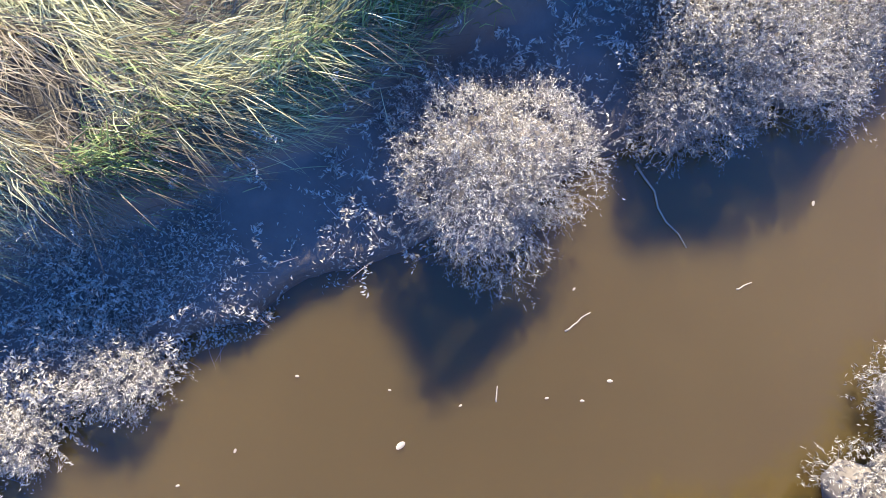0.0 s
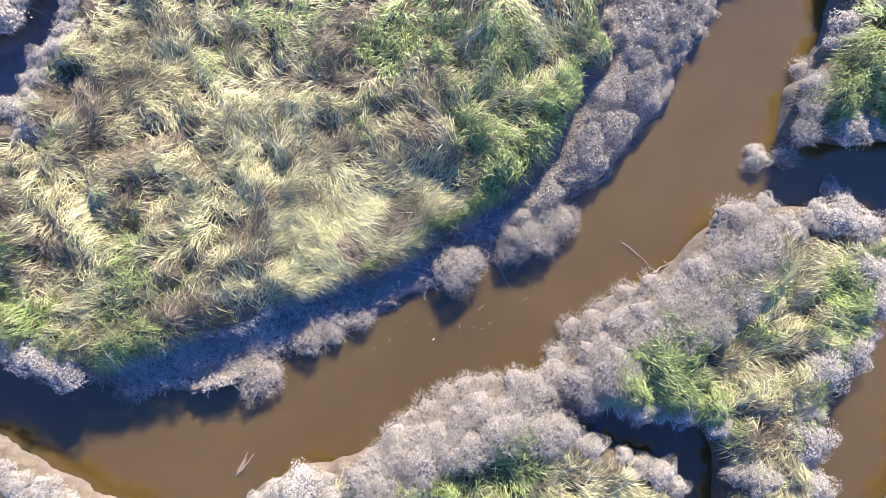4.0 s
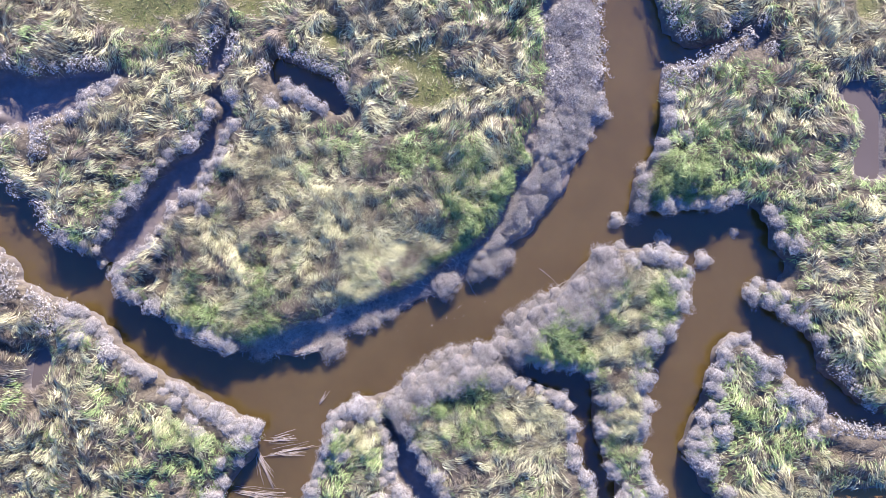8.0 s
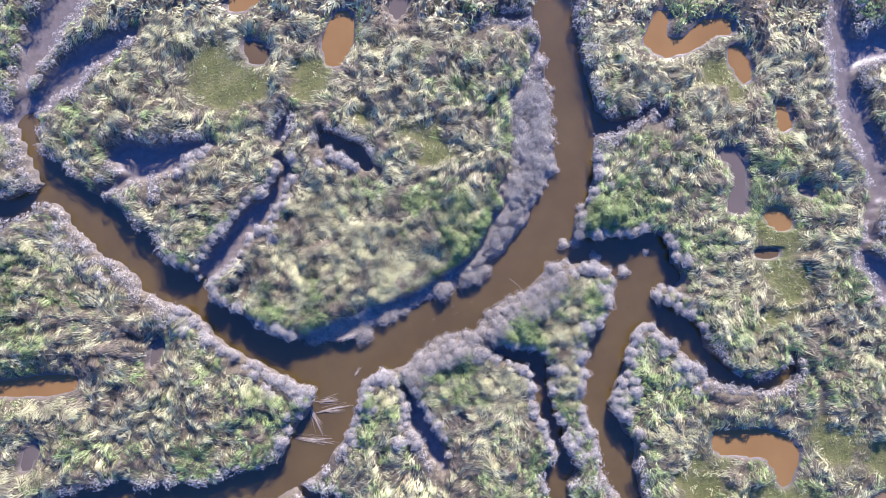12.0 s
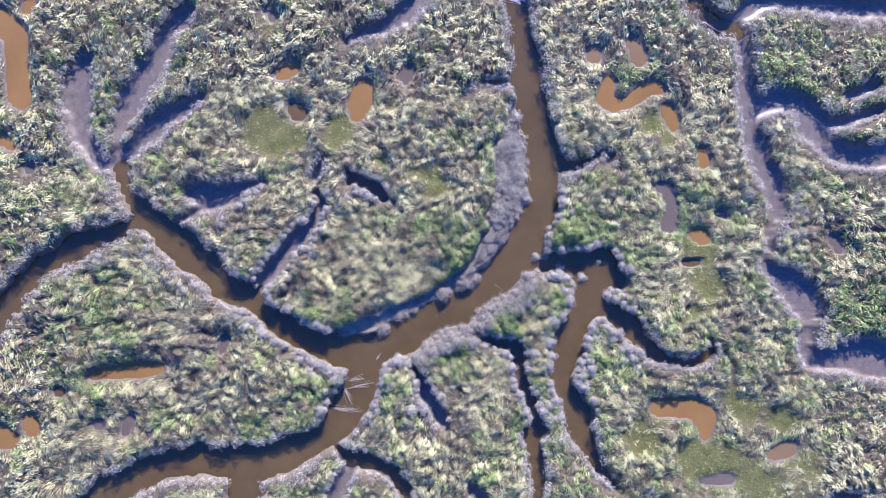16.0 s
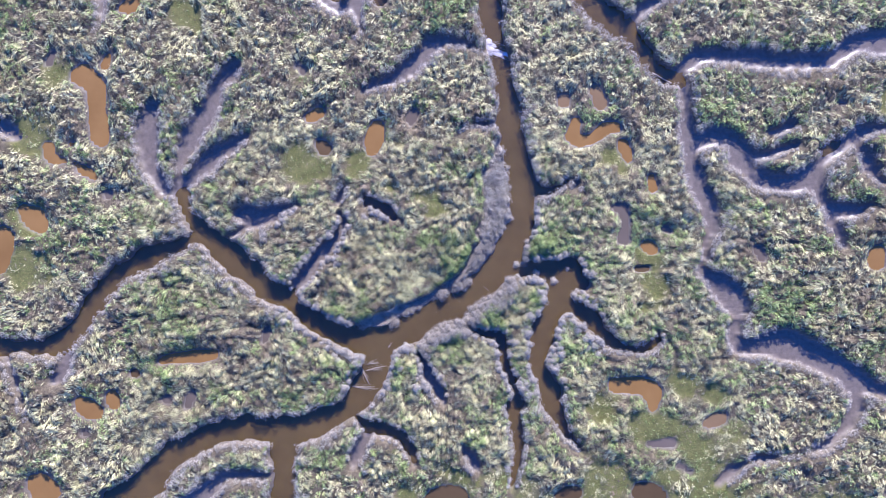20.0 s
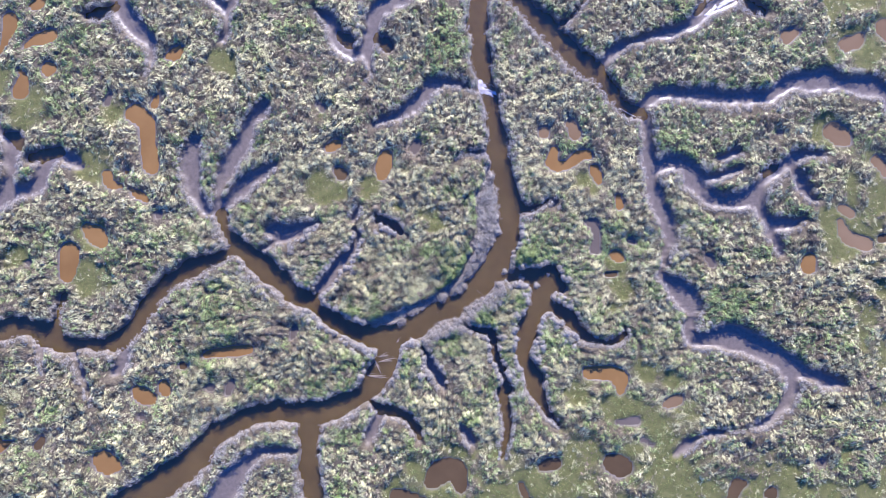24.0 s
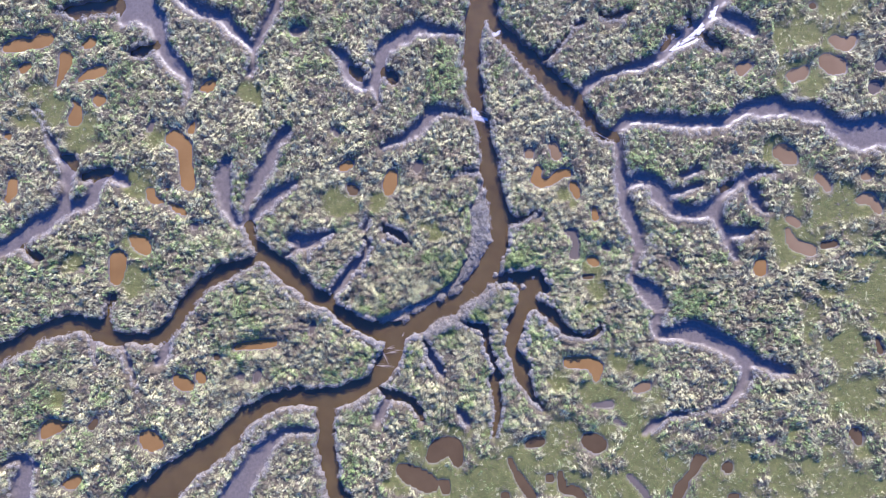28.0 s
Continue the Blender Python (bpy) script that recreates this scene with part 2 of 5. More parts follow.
creek("north_west_creek", True, [(-63.7, 54.3, 4.05), (-62.8, 51.1, 3.82), (-59.5, 48.3, 2.25), (-58.8, 45.1, 1.69), (-57.9, 42.2, 1.69), (-56.4, 39.8, 1.69), (-54.6, 38.1, 1.8), (-53.4, 36.7, 1.24), (-52.9, 34.6, 0.67), (-53.1, 32.2, 0.45), (-54.1, 30.7, 0.22)])
creek("north_west_lobe", True, [(-64.0, 51.4, 3.15), (-65.5, 48.1, 1.69)])
creek("north_west_arm", False, [(-79.5, 49.8, 0.56), (-76.0, 50.0, 1.24), (-72.0, 50.5, 1.46), (-67.4, 51.1, 1.8)])
creek("north_west_nook", False, [(-59.2, 43.0, 0.9), (-61.7, 42.1, 1.12), (-63.8, 41.2, 0.56)])
creek("north_fork_left", True, [(-54.8, 53.1, 1.57), (-52.8, 51.3, 1.57), (-49.1, 49.5, 1.57), (-45.7, 48.2, 1.57), (-43.2, 45.9, 1.46), (-41.0, 43.6, 1.12), (-39.8, 41.8, 1.01), (-39.6, 39.8, 0.9), (-39.9, 37.9, 0.56), (-40.4, 36.7, 0.22)])
creek("north_fork_right", True, [(-39.4, 42.5, 0.79), (-38.0, 45.4, 0.9), (-36.5, 48.3, 1.01), (-35.1, 51.3, 1.12), (-34.3, 53.9, 1.12)])
creek("far_west_creek", True, [(-95.0, -1.5, 2.47), (-91.8, 0.7, 2.14), (-88.2, 2.7, 1.91), (-84.8, 5.2, 1.91), (-80.8, 7.4, 1.91), (-77.4, 9.8, 1.69), (-73.4, 10.8, 1.46), (-71.6, 12.8, 1.24), (-70.8, 14.9, 1.35), (-69.2, 16.5, 1.12), (-67.0, 16.3, 1.01), (-65.4, 15.1, 0.67)])
creek("far_west_band", False, [(-73.7, 16.4, 0.67), (-71.2, 17.0, 1.01), (-68.9, 17.1, 1.01)])
creek("far_west_up", True, [(-77.6, 11.8, 1.24), (-77.2, 14.8, 1.01), (-76.9, 17.2, 1.01), (-78.0, 19.2, 0.67), (-79.3, 21.2, 0.79), (-79.8, 22.9, 0.9), (-81.0, 24.5, 0.56), (-82.1, 27.5, 0.34), (-84.1, 29.8, 0.22)])
creek("far_west_nook", False, [(-78.7, 20.6, 0.56), (-77.1, 20.5, 0.79), (-75.6, 18.9, 0.67)])
creek("far_west_nook_south", False, [(-86.1, 2.3, 0.9), (-84.7, 1.0, 0.67), (-82.8, 0.0, 0.9)])
creek("south_west_bay", True, [(-89.1, -41.3, 0.56), (-87.2, -40.5, 0.79), (-84.5, -40.7, 1.01), (-82.5, -41.5, 0.9)])
creek("south_west_bay_end", True, [(-84.7, -41.9, 1.57), (-85.6, -45.0, 2.02), (-85.6, -48.9, 2.25)])
creek("north_inlet", True, [(-24.2, 42.2, 0.45), (-22.6, 41.3, 1.01), (-21.4, 39.8, 1.24), (-20.6, 37.5, 1.24), (-19.0, 35.3, 1.12), (-17.1, 34.7, 1.01), (-15.5, 35.2, 1.12), (-14.6, 36.9, 1.35), (-13.8, 40.1, 1.46), (-12.8, 42.6, 1.69), (-10.6, 44.0, 1.8), (-8.1, 45.2, 1.57), (-5.5, 46.2, 1.24), (-2.1, 45.6, 0.9), (1.0, 45.2, 0.67), (3.5, 44.8, 0.67)])
creek("north_inlet_nook", False, [(-20.0, 37.9, 0.9), (-18.2, 37.0, 1.24)])
creek("north_inlet_east", False, [(-13.8, 37.8, 0.79), (-12.1, 36.5, 1.01), (-11.2, 35.8, 0.56)])
creek("north_inlet_south", True, [(-14.9, 34.4, 0.67), (-14.6, 32.8, 0.56), (-14.4, 31.2, 0.34), (-15.5, 29.8, 0.22)])
creek("shoulder_inlet", True, [(3.9, 28.2, 0.56), (1.2, 29.2, 0.67), (-1.0, 29.3, 0.9), (-3.5, 28.9, 1.24), (-5.2, 27.3, 1.46), (-6.9, 25.6, 1.46), (-9.3, 24.0, 1.12), (-11.4, 23.1, 0.79), (-13.8, 22.3, 0.22)])
creek("east_creek", False, [(8.0, 50.7, 1.35), (8.9, 47.0, 1.57), (11.9, 43.6, 1.91), (15.0, 40.6, 2.02), (17.6, 37.7, 1.91), (20.2, 34.8, 1.8), (24.0, 32.0, 1.69), (26.3, 30.0, 1.57), (28.5, 27.0, 1.46), (30.9, 24.8, 1.46), (33.4, 23.8, 1.24)])
creek("east_crack", False, [(19.1, 40.0, 0.79), (21.1, 41.8, 0.56), (22.9, 44.0, 0.45), (24.7, 46.1, 0.34), (26.5, 47.4, 0.45)])
creek("foam_creek", True, [(26.2, 32.8, 0.9), (27.6, 34.5, 0.67), (29.8, 36.2, 0.9), (33.0, 37.3, 0.9), (36.3, 38.1, 0.9), (39.7, 38.9, 0.79), (41.5, 39.5, 0.79), (43.1, 41.0, 1.12), (44.9, 42.6, 1.57), (47.1, 44.1, 2.02), (49.4, 45.7, 1.91), (51.0, 47.4, 1.57), (52.7, 49.3, 1.46), (54.6, 52.3, 1.46)])
creek("foam_creek_nook", False, [(42.9, 42.1, 0.56), (43.5, 43.7, 0.56), (44.2, 45.7, 0.9), (45.6, 44.6, 0.9)])
creek("foam_creek_arm", True, [(53.2, 49.3, 1.01), (56.6, 47.5, 1.01), (58.8, 46.6, 1.12), (60.2, 44.8, 0.56)])
creek("foam_creek_pocket", False, [(50.9, 44.4, 1.12), (52.0, 42.8, 1.46), (53.8, 42.3, 1.01)])
creek("foam_creek_top", False, [(47.8, 47.1, 1.01), (46.5, 48.2, 0.45)])
creek("north_east_creek", True, [(32.7, 25.2, 1.35), (35.7, 27.3, 1.35), (39.7, 27.8, 1.46), (45.2, 27.1, 1.46), (50.8, 27.0, 1.35), (54.7, 27.2, 1.46), (58.7, 29.2, 1.57), (63.1, 29.9, 1.8), (67.6, 29.6, 1.57), (71.5, 29.1, 2.02), (74.8, 27.9, 1.57), (77.5, 25.8, 2.36), (80.9, 24.7, 3.15), (85.3, 24.9, 3.04), (89.7, 24.6, 3.04)])
creek("east_creek_lower", True, [(33.5, 23.4, 1.24), (33.8, 19.8, 1.01), (34.0, 16.4, 1.01), (34.4, 13.6, 1.01), (34.9, 10.8, 1.24), (35.8, 8.0, 1.46), (36.9, 5.2, 1.69), (37.4, 3.0, 1.46), (36.7, 0.5, 1.01), (36.2, -2.1, 0.79), (36.5, -4.6, 1.01)])
creek("east_creek_lower_end", True, [(36.2, -3.8, 0.9), (38.6, -6.0, 1.8), (40.6, -7.8, 1.69), (41.4, -10.0, 1.46), (40.9, -12.2, 1.24), (40.6, -13.9, 1.12), (41.5, -15.0, 1.12), (44.1, -14.7, 1.46), (46.9, -14.6, 2.02), (50.1, -15.1, 2.02), (53.4, -16.6, 2.02), (56.1, -18.2, 1.91), (58.3, -19.9, 1.57), (61.1, -20.6, 1.35), (63.8, -21.8, 1.12), (66.0, -22.4, 0.79), (67.4, -22.8, 0.45)])
creek("ring_creek", True, [(58.3, -21.0, 1.01), (58.6, -22.7, 0.79), (58.0, -24.6, 0.79), (56.6, -26.7, 0.67), (54.4, -28.5, 0.56), (51.6, -29.9, 0.51), (48.3, -30.7, 0.39), (44.9, -31.0, 0.34), (42.1, -31.8, 0.34), (40.5, -32.7, 0.56), (38.8, -34.5, 0.45)])
creek("oxbow_upper", True, [(34.7, 14.4, 1.01), (37.4, 15.5, 1.46), (39.6, 15.5, 1.57), (41.4, 14.1, 1.46), (43.2, 12.9, 1.12), (45.8, 13.3, 0.67), (48.5, 14.2, 0.67), (50.3, 14.7, 0.45)])
creek("oxbow_lower", True, [(41.0, 13.6, 1.46), (42.0, 11.7, 1.46), (44.7, 9.7, 1.35), (47.4, 8.8, 1.35), (50.3, 9.0, 1.46), (52.4, 10.6, 1.35), (54.1, 12.5, 1.12), (56.2, 13.9, 1.01), (57.7, 15.3, 0.9), (58.9, 16.4, 1.01), (61.5, 17.2, 1.01), (64.2, 17.2, 0.79)])
creek("oxbow_nook", False, [(53.5, 13.7, 0.79), (55.3, 14.7, 1.01)])
creek("oxbow_east", True, [(58.3, 15.5, 0.67), (59.2, 13.9, 0.79), (60.5, 11.4, 0.9), (62.1, 9.4, 0.79), (63.3, 8.8, 0.45)])
creek("oxbow_south", True, [(52.1, 9.1, 1.24), (54.0, 6.4, 1.12), (55.8, 5.4, 1.12), (58.5, 5.4, 1.01), (60.6, 6.1, 0.67)])
creek("oxbow_tail", True, [(54.3, 5.8, 1.12), (55.1, 3.2, 1.01), (56.0, 1.2, 1.01), (57.0, -0.4, 0.56)])
creek("north_pocket", False, [(30.1, 48.6, 0.56), (31.5, 47.8, 0.9), (33.7, 48.5, 0.9), (35.5, 49.0, 0.45)])
creek("east_pocket", True, [(46.3, 16.4, 0.56), (47.6, 16.8, 0.67), (49.3, 17.7, 0.67)])
POOLS = []


def pool(kind, line):
    POOLS.append((kind, np.array(line)))


pool(0, [(-89.3, 42.4, 1.35), (-87.0, 43.2, 1.46), (-84.7, 43.2, 1.01), (-82.4, 43.9, 1.58), (-81.2, 44.3, 1.13)])
pool(0, [(-86.3, 38.3, 0.9), (-85.1, 38.9, 0.68)])
pool(0, [(-77.7, 40.3, 1.46), (-78.1, 38.3, 1.24), (-78.8, 36.0, 0.68), (-79.4, 34.7, 0.23)])
pool(0, [(-72.4, 43.6, 1.24), (-73.7, 42.9, 0.79)])
pool(0, [(-70.7, 37.8, 1.35), (-73.1, 36.8, 1.01), (-75.0, 35.8, 0.56)])
pool(0, [(-70.8, 31.8, 1.24)])
pool(0, [(-75.7, 27.9, 1.58), (-75.3, 30.3, 0.79), (-76.0, 31.8, 0.34)])
pool(3, [(-60.5, 25.9, 0.68), (-59.8, 27.5, 0.56)])
pool(0, [(-55.5, 24.1, 1.69), (-53.5, 22.3, 1.58), (-53.2, 19.8, 1.35), (-52.9, 17.2, 1.69), (-52.6, 14.8, 1.58)])
pool(0, [(-52.2, 25.6, 0.79), (-51.6, 26.9, 0.45)])
pool(0, [(-60.3, 13.3, 0.9), (-59.9, 11.8, 1.01), (-57.8, 11.2, 0.56)])
pool(0, [(-56.3, 10.9, 0.45), (-54.6, 9.8, 0.79), (-53.3, 8.9, 0.34)])
pool(0, [(-56.9, 13.8, 0.56)])
pool(0, [(-88.2, 15.5, 1.01), (-88.4, 13.6, 1.13), (-89.0, 11.9, 0.79)])
pool(3, [(-51.2, 6.2, 0.68)])
pool(0, [(-47.4, 35.6, 0.56), (-48.5, 34.6, 1.13), (-49.7, 34.1, 0.56)])
pool(3, [(-31.2, 45.5, 1.01), (-29.6, 45.8, 0.79)])
pool(0, [(-63.8, 4.0, 1.01), (-62.4, 2.9, 1.69), (-61.2, 2.0, 1.35)])
pool(0, [(-66.7, 0.2, 1.46), (-66.9, -2.1, 1.8), (-67.0, -4.3, 1.24)])
pool(3, [(-73.9, -2.1, 0.56)])
pool(0, [(-89.4, 24.5, 0.79)])
pool(0, [(-54.8, -24.3, 0.9), (-53.6, -25.0, 1.46), (-52.0, -25.6, 1.01)])
pool(0, [(-49.9, -23.0, 0.9), (-49.7, -24.3, 1.13)])
pool(1, [(-46.7, -19.9, 0.79)])
pool(0, [(-42.7, -17.9, 0.56), (-39.8, -17.5, 0.79), (-37.4, -17.3, 1.01), (-35.1, -16.9, 0.68)])
pool(3, [(-41.9, -23.7, 0.79)])
pool(3, [(-38.4, -22.8, 0.68), (-38.9, -24.4, 0.56)])
pool(3, [(-53.8, -28.8, 0.68)])
pool(0, [(-81.2, -35.0, 1.24), (-79.7, -33.7, 1.69), (-77.9, -33.8, 1.01), (-76.4, -32.9, 0.34)])
pool(1, [(-71.0, -32.7, 0.79), (-71.9, -33.9, 0.68)])
pool(0, [(-61.1, -35.6, 1.13), (-60.0, -36.6, 1.91), (-58.7, -37.1, 1.35)])
pool(0, [(-74.4, -44.2, 0.9), (-75.7, -45.1, 1.35), (-77.2, -45.3, 0.56)])
pool(3, [(-23.6, 25.8, 0.45), (-22.7, 24.8, 0.68)])
pool(0, [(-20.2, 18.6, 0.9), (-21.6, 17.9, 0.9)])
pool(1, [(-19.9, 14.3, 0.68), (-19.3, 13.3, 1.01)])
pool(0, [(-11.7, 16.8, 1.01), (-12.1, 15.1, 1.35), (-12.4, 13.0, 0.68)])
pool(3, [(-6.3, 18.6, 0.68), (-6.8, 17.5, 0.56)])
pool(2, [(15.8, 20.8, 1.13)])
pool(2, [(20.5, 22.2, 1.01), (21.2, 20.5, 1.01)])
pool(0, [(17.6, 17.3, 0.79), (17.3, 15.2, 1.13), (19.0, 15.0, 0.9), (20.6, 15.5, 0.79), (21.7, 16.4, 1.01), (23.2, 16.8, 1.01)])
pool(0, [(24.2, 14.8, 0.68), (24.8, 13.9, 1.01), (25.3, 12.4, 0.68)])
pool(0, [(28.8, 9.6, 0.56), (29.0, 7.9, 0.56)])
pool(3, [(23.6, 5.3, 0.66), (24.5, 4.8, 0.8), (24.8, 2.8, 0.57), (24.7, 1.4, 0.76), (24.8, 0.4, 0.95)])
pool(0, [(28.0, -0.6, 0.95), (28.6, -0.9, 0.95)])
pool(1, [(26.6, -3.8, 0.57), (27.9, -3.7, 0.66)])
pool(3, [(30.4, 2.2, 0.57), (31.3, 1.8, 0.62)])
pool(0, [(23.5, -20.8, 1.04), (25.5, -20.8, 1.23), (27.6, -20.9, 1.33), (28.9, -21.8, 1.42), (29.1, -23.4, 0.76), (28.8, -24.3, 0.38)])
pool(3, [(-27.3, -13.3, 0.47), (-27.5, -14.3, 0.52), (-28.0, -15.1, 0.28)])
pool(2, [(38.9, -25.2, 0.9), (37.5, -26.0, 1.01), (36.5, -26.4, 0.56)])
pool(3, [(28.3, -29.2, 0.45), (30.1, -29.2, 0.68), (31.8, -28.9, 0.79)])
pool(3, [(32.7, -32.2, 0.45), (34.5, -33.1, 0.34)])
pool(1, [(15.3, -37.1, 0.56), (16.5, -36.7, 1.01), (17.9, -36.4, 0.9)])
pool(1, [(27.4, -36.1, 1.46), (28.5, -36.8, 1.91), (29.5, -37.2, 1.58)])
pool(1, [(-3.7, -39.8, 1.24), (-2.0, -38.0, 2.14), (0.3, -37.4, 1.91), (1.2, -39.4, 1.35), (1.6, -40.7, 1.01)])
pool(1, [(-9.4, -42.2, 1.35), (-7.2, -43.5, 2.03), (-4.7, -44.6, 2.03), (-3.4, -45.4, 1.24)])
pool(1, [(-1.4, -44.8, 1.13), (-1.1, -46.1, 0.9)])
pool(1, [(19.7, -43.7, 1.01)])
pool(1, [(21.8, -42.6, 0.68), (22.5, -45.7, 1.01), (24.3, -46.0, 1.01), (26.1, -47.3, 0.9)])
pool(1, [(11.8, -40.1, 0.45), (13.1, -42.6, 0.79), (14.7, -45.1, 1.13), (16.1, -47.1, 1.01)])
pool(1, [(10.9, -47.2, 1.01)])
pool(1, [(54.7, -41.4, 1.35)])
pool(1, [(50.0, -39.5, 0.9), (48.8, -39.9, 1.13), (47.9, -42.3, 0.9), (46.4, -43.9, 0.79), (45.4, -45.6, 1.13), (44.6, -47.4, 1.01)])
pool(3, [(35.2, -42.9, 0.45), (36.4, -44.4, 0.68), (38.0, -46.1, 0.79), (39.0, -47.4, 0.56)])
pool(1, [(55.9, -47.2, 1.13)])
pool(3, [(63.1, -36.0, 0.79)])
pool(1, [(79.7, -34.8, 1.35), (80.4, -36.2, 1.01)])
pool(0, [(61.4, -1.3, 1.24), (61.3, -2.4, 1.35)])
pool(2, [(67.0, 7.8, 0.9), (68.7, 6.8, 0.9)])
pool(2, [(66.8, 5.4, 0.79), (67.6, 3.5, 1.01), (69.2, 2.1, 1.24), (71.5, 1.4, 1.01)])
pool(1, [(73.8, 2.4, 0.56), (75.8, 2.8, 0.68)])
pool(2, [(59.4, 38.3, 0.9), (58.1, 37.5, 1.24)])
pool(2, [(68.1, 36.1, 1.35), (69.9, 36.6, 1.24), (70.9, 37.5, 0.68)])
pool(2, [(74.6, 39.1, 1.46), (76.6, 38.3, 1.91), (77.9, 37.5, 1.13)])
pool(2, [(76.0, 43.4, 0.79), (77.5, 42.7, 1.35), (79.4, 42.5, 1.13), (80.2, 44.0, 0.68)])
pool(1, [(72.0, 50.2, 0.79)])
pool(2, [(65.8, 21.0, 1.58), (67.1, 20.2, 1.58), (68.1, 19.4, 0.9)])
pool(2, [(73.1, 15.9, 1.01), (74.4, 14.7, 1.01), (74.8, 13.5, 0.68)])
pool(2, [(81.3, 11.5, 1.01), (83.1, 11.7, 1.35), (84.6, 9.8, 1.01)])
pool(2, [(82.5, 16.4, 1.24)])
pool(3, [(84.3, 33.8, 1.35)])
pool(3, [(85.8, 38.3, 1.46)])
pool(3, [(56.4, 20.7, 0.45)])
pool(1, [(84.2, -16.3, 0.68), (84.9, -18.4, 0.68)])
pool(3, [(44.1, -0.8, 0.68), (44.8, -2.1, 0.56)])
TURF = [(-83.9, 33.7, 9.0), (-73.5, 24.6, 5.1), (-62.0, 14.3, 4.5), (-58.6, 24.5, 3.4), (-40.4, 32.5, 3.4), (-23.4, 23.9, 2.5), (-22.2, 10.9, 4.5), (-3.0, 6.9, 3.9), (29.4, -7.1, 3.9), (28.3, -26.1, 6.2), (22.7, -25.0, 5.1), (33.8, -20.5, 3.9), (37.1, -29.4, 6.7), (71.0, 44.5, 5.6), (69.8, 36.6, 4.5), (76.6, 47.8, 5.6), (65.2, 20.9, 2.8), (70.7, 13.0, 5.6), (78.5, 9.7, 6.7), (67.3, 1.8, 5.6), (72.7, -11.5, 5.6), (82.7, -7.1, 6.7), (78.2, -18.2, 5.6), (80.3, -27.0, 6.7), (11.5, -42.8, 9.0), (-4.1, -41.8, 7.9), (24.9, -41.7, 10.1), (39.3, -40.5, 9.0), (53.7, -44.8, 9.0), (66.9, -41.5, 6.7)]
TURF += [(77.9, -43.6, 7.9), (-9.8, 7.5, 1.7), (-78.7, -27.5, 2.8), (-63.0, -4.9, 4.5), (-75.5, -1.5, 2.8), (-63.0, 3.0, 3.4)]
SHELF = [(-17.8, -13.4, 0.60), (-13.7, -12.5, 0.77), (-10.4, -11.4, 0.84), (-7.9, -10.4, 0.96), (-5.5, -9.4, 0.99), (-3.5, -8.3, 0.82), (-1.7, -7.4, 1.11), (0.3, -6.3, 1.26), (1.8, -5.1, 1.43), (2.9, -3.6, 1.59), (3.8, -1.8, 1.59), (4.2, -0.3, 1.59), (5.9, 3.4, 1.99), (6.0, 7.1, 1.88), (5.9, 10.9, 1.59), (6.6, 10.8, 0.78), (5.7, 14.9, 0.43)]
LUSH = [(13.0, 1.0, 1.6), (13.9, -0.5, 1.9), (12.3, -2.6, 1.2), (4.1, 5.8, 1.3), (3.0, 1.4, 0.9), (2.2, -1.5, 0.8), (5.4, -10.3, 1.0), (12.1, -8.0, 1.0), (-0.1, -14.4, 1.0), (1.8, -1.8, 1.0), (1.6, -3.3, 1.0), (0.3, -4.5, 1.0), (-1.1, -5.9, 0.8), (5.0, -11.0, 1.1), (19.5, 18.2, 1.4), (45.2, -8.4, 2.0), (13.3, 0.1, 1.5), (3.9, 6.6, 1.2), (37.1, 17.9, 1.5), (-3.6, 1.1, 1.0), (-1.4, 35.7, 2.8), (-1.4, 40.8, 2.0), (-19.8, -42.4, 2.2), (47.4, -9.3, 2.6), (-81.5, -28.1, 2.4), (-69.6, -27.5, 2.0), (36.7, 27.6, 2.0), (41.2, 16.9, 1.5), (35.9, 19.0, 1.5), (-23.6, -23.5, 1.6), (-2.3, -14.6, 1.0)]
TURF += [(-3.0, 6.8, 3.2), (28.9, -2.4, 3.2), (28.0, -5.9, 2.6), (-14.4, 11.0, 2.4), (22.6, 12.6, 2.4), (24.8, 10.7, 2.0), (-22.6, 11.2, 2.0), (-8.2, 14.0, 1.6), (27.0, -25.9, 4.0), (22.7, -22.9, 3.0), (37.5, -22.1, 3.0)]

# ---- fields over the plan ----
STEP, X0, Y0, NX, NY = 0.2, -112.0, -66.0, 1110, 660
GX, GY = np.meshgrid(X0 + STEP * np.arange(NX), Y0 + STEP * np.arange(NY))


def lattice(ix, iy, seed):
    h = (ix.astype(np.int64) * 374761393 + iy.astype(np.int64) * 668265263 + seed * 982451653) & 0xFFFFFFFF
    h = ((h ^ (h >> 13)) * 1274126177) & 0xFFFFFFFF
    return ((h ^ (h >> 16)) & 0xFFFF) / 65535.0


def vnoise(x, y, size, seed):
    """Smooth noise, 0 to 1, with features of that size in metres."""
    u, v = x / size, y / size
    iu, iv = np.floor(u), np.floor(v)
    fu, fv = u - iu, v - iv
    fu, fv = fu * fu * (3 - 2 * fu), fv * fv * (3 - 2 * fv)
    a, b = lattice(iu, iv, seed), lattice(iu + 1, iv, seed)
    c, d = lattice(iu, iv + 1, seed), lattice(iu + 1, iv + 1, seed)
    return (a * (1 - fu) + b * fu) * (1 - fv) + (c * (1 - fu) + d * fu) * fv


def fbm(x, y, size, seed):
    return 0.55 * vnoise(x, y, size, seed) + 0.3 * vnoise(x, y, size * 0.47, seed + 1) + 0.15 * vnoise(x, y, size * 0.21, seed + 2)


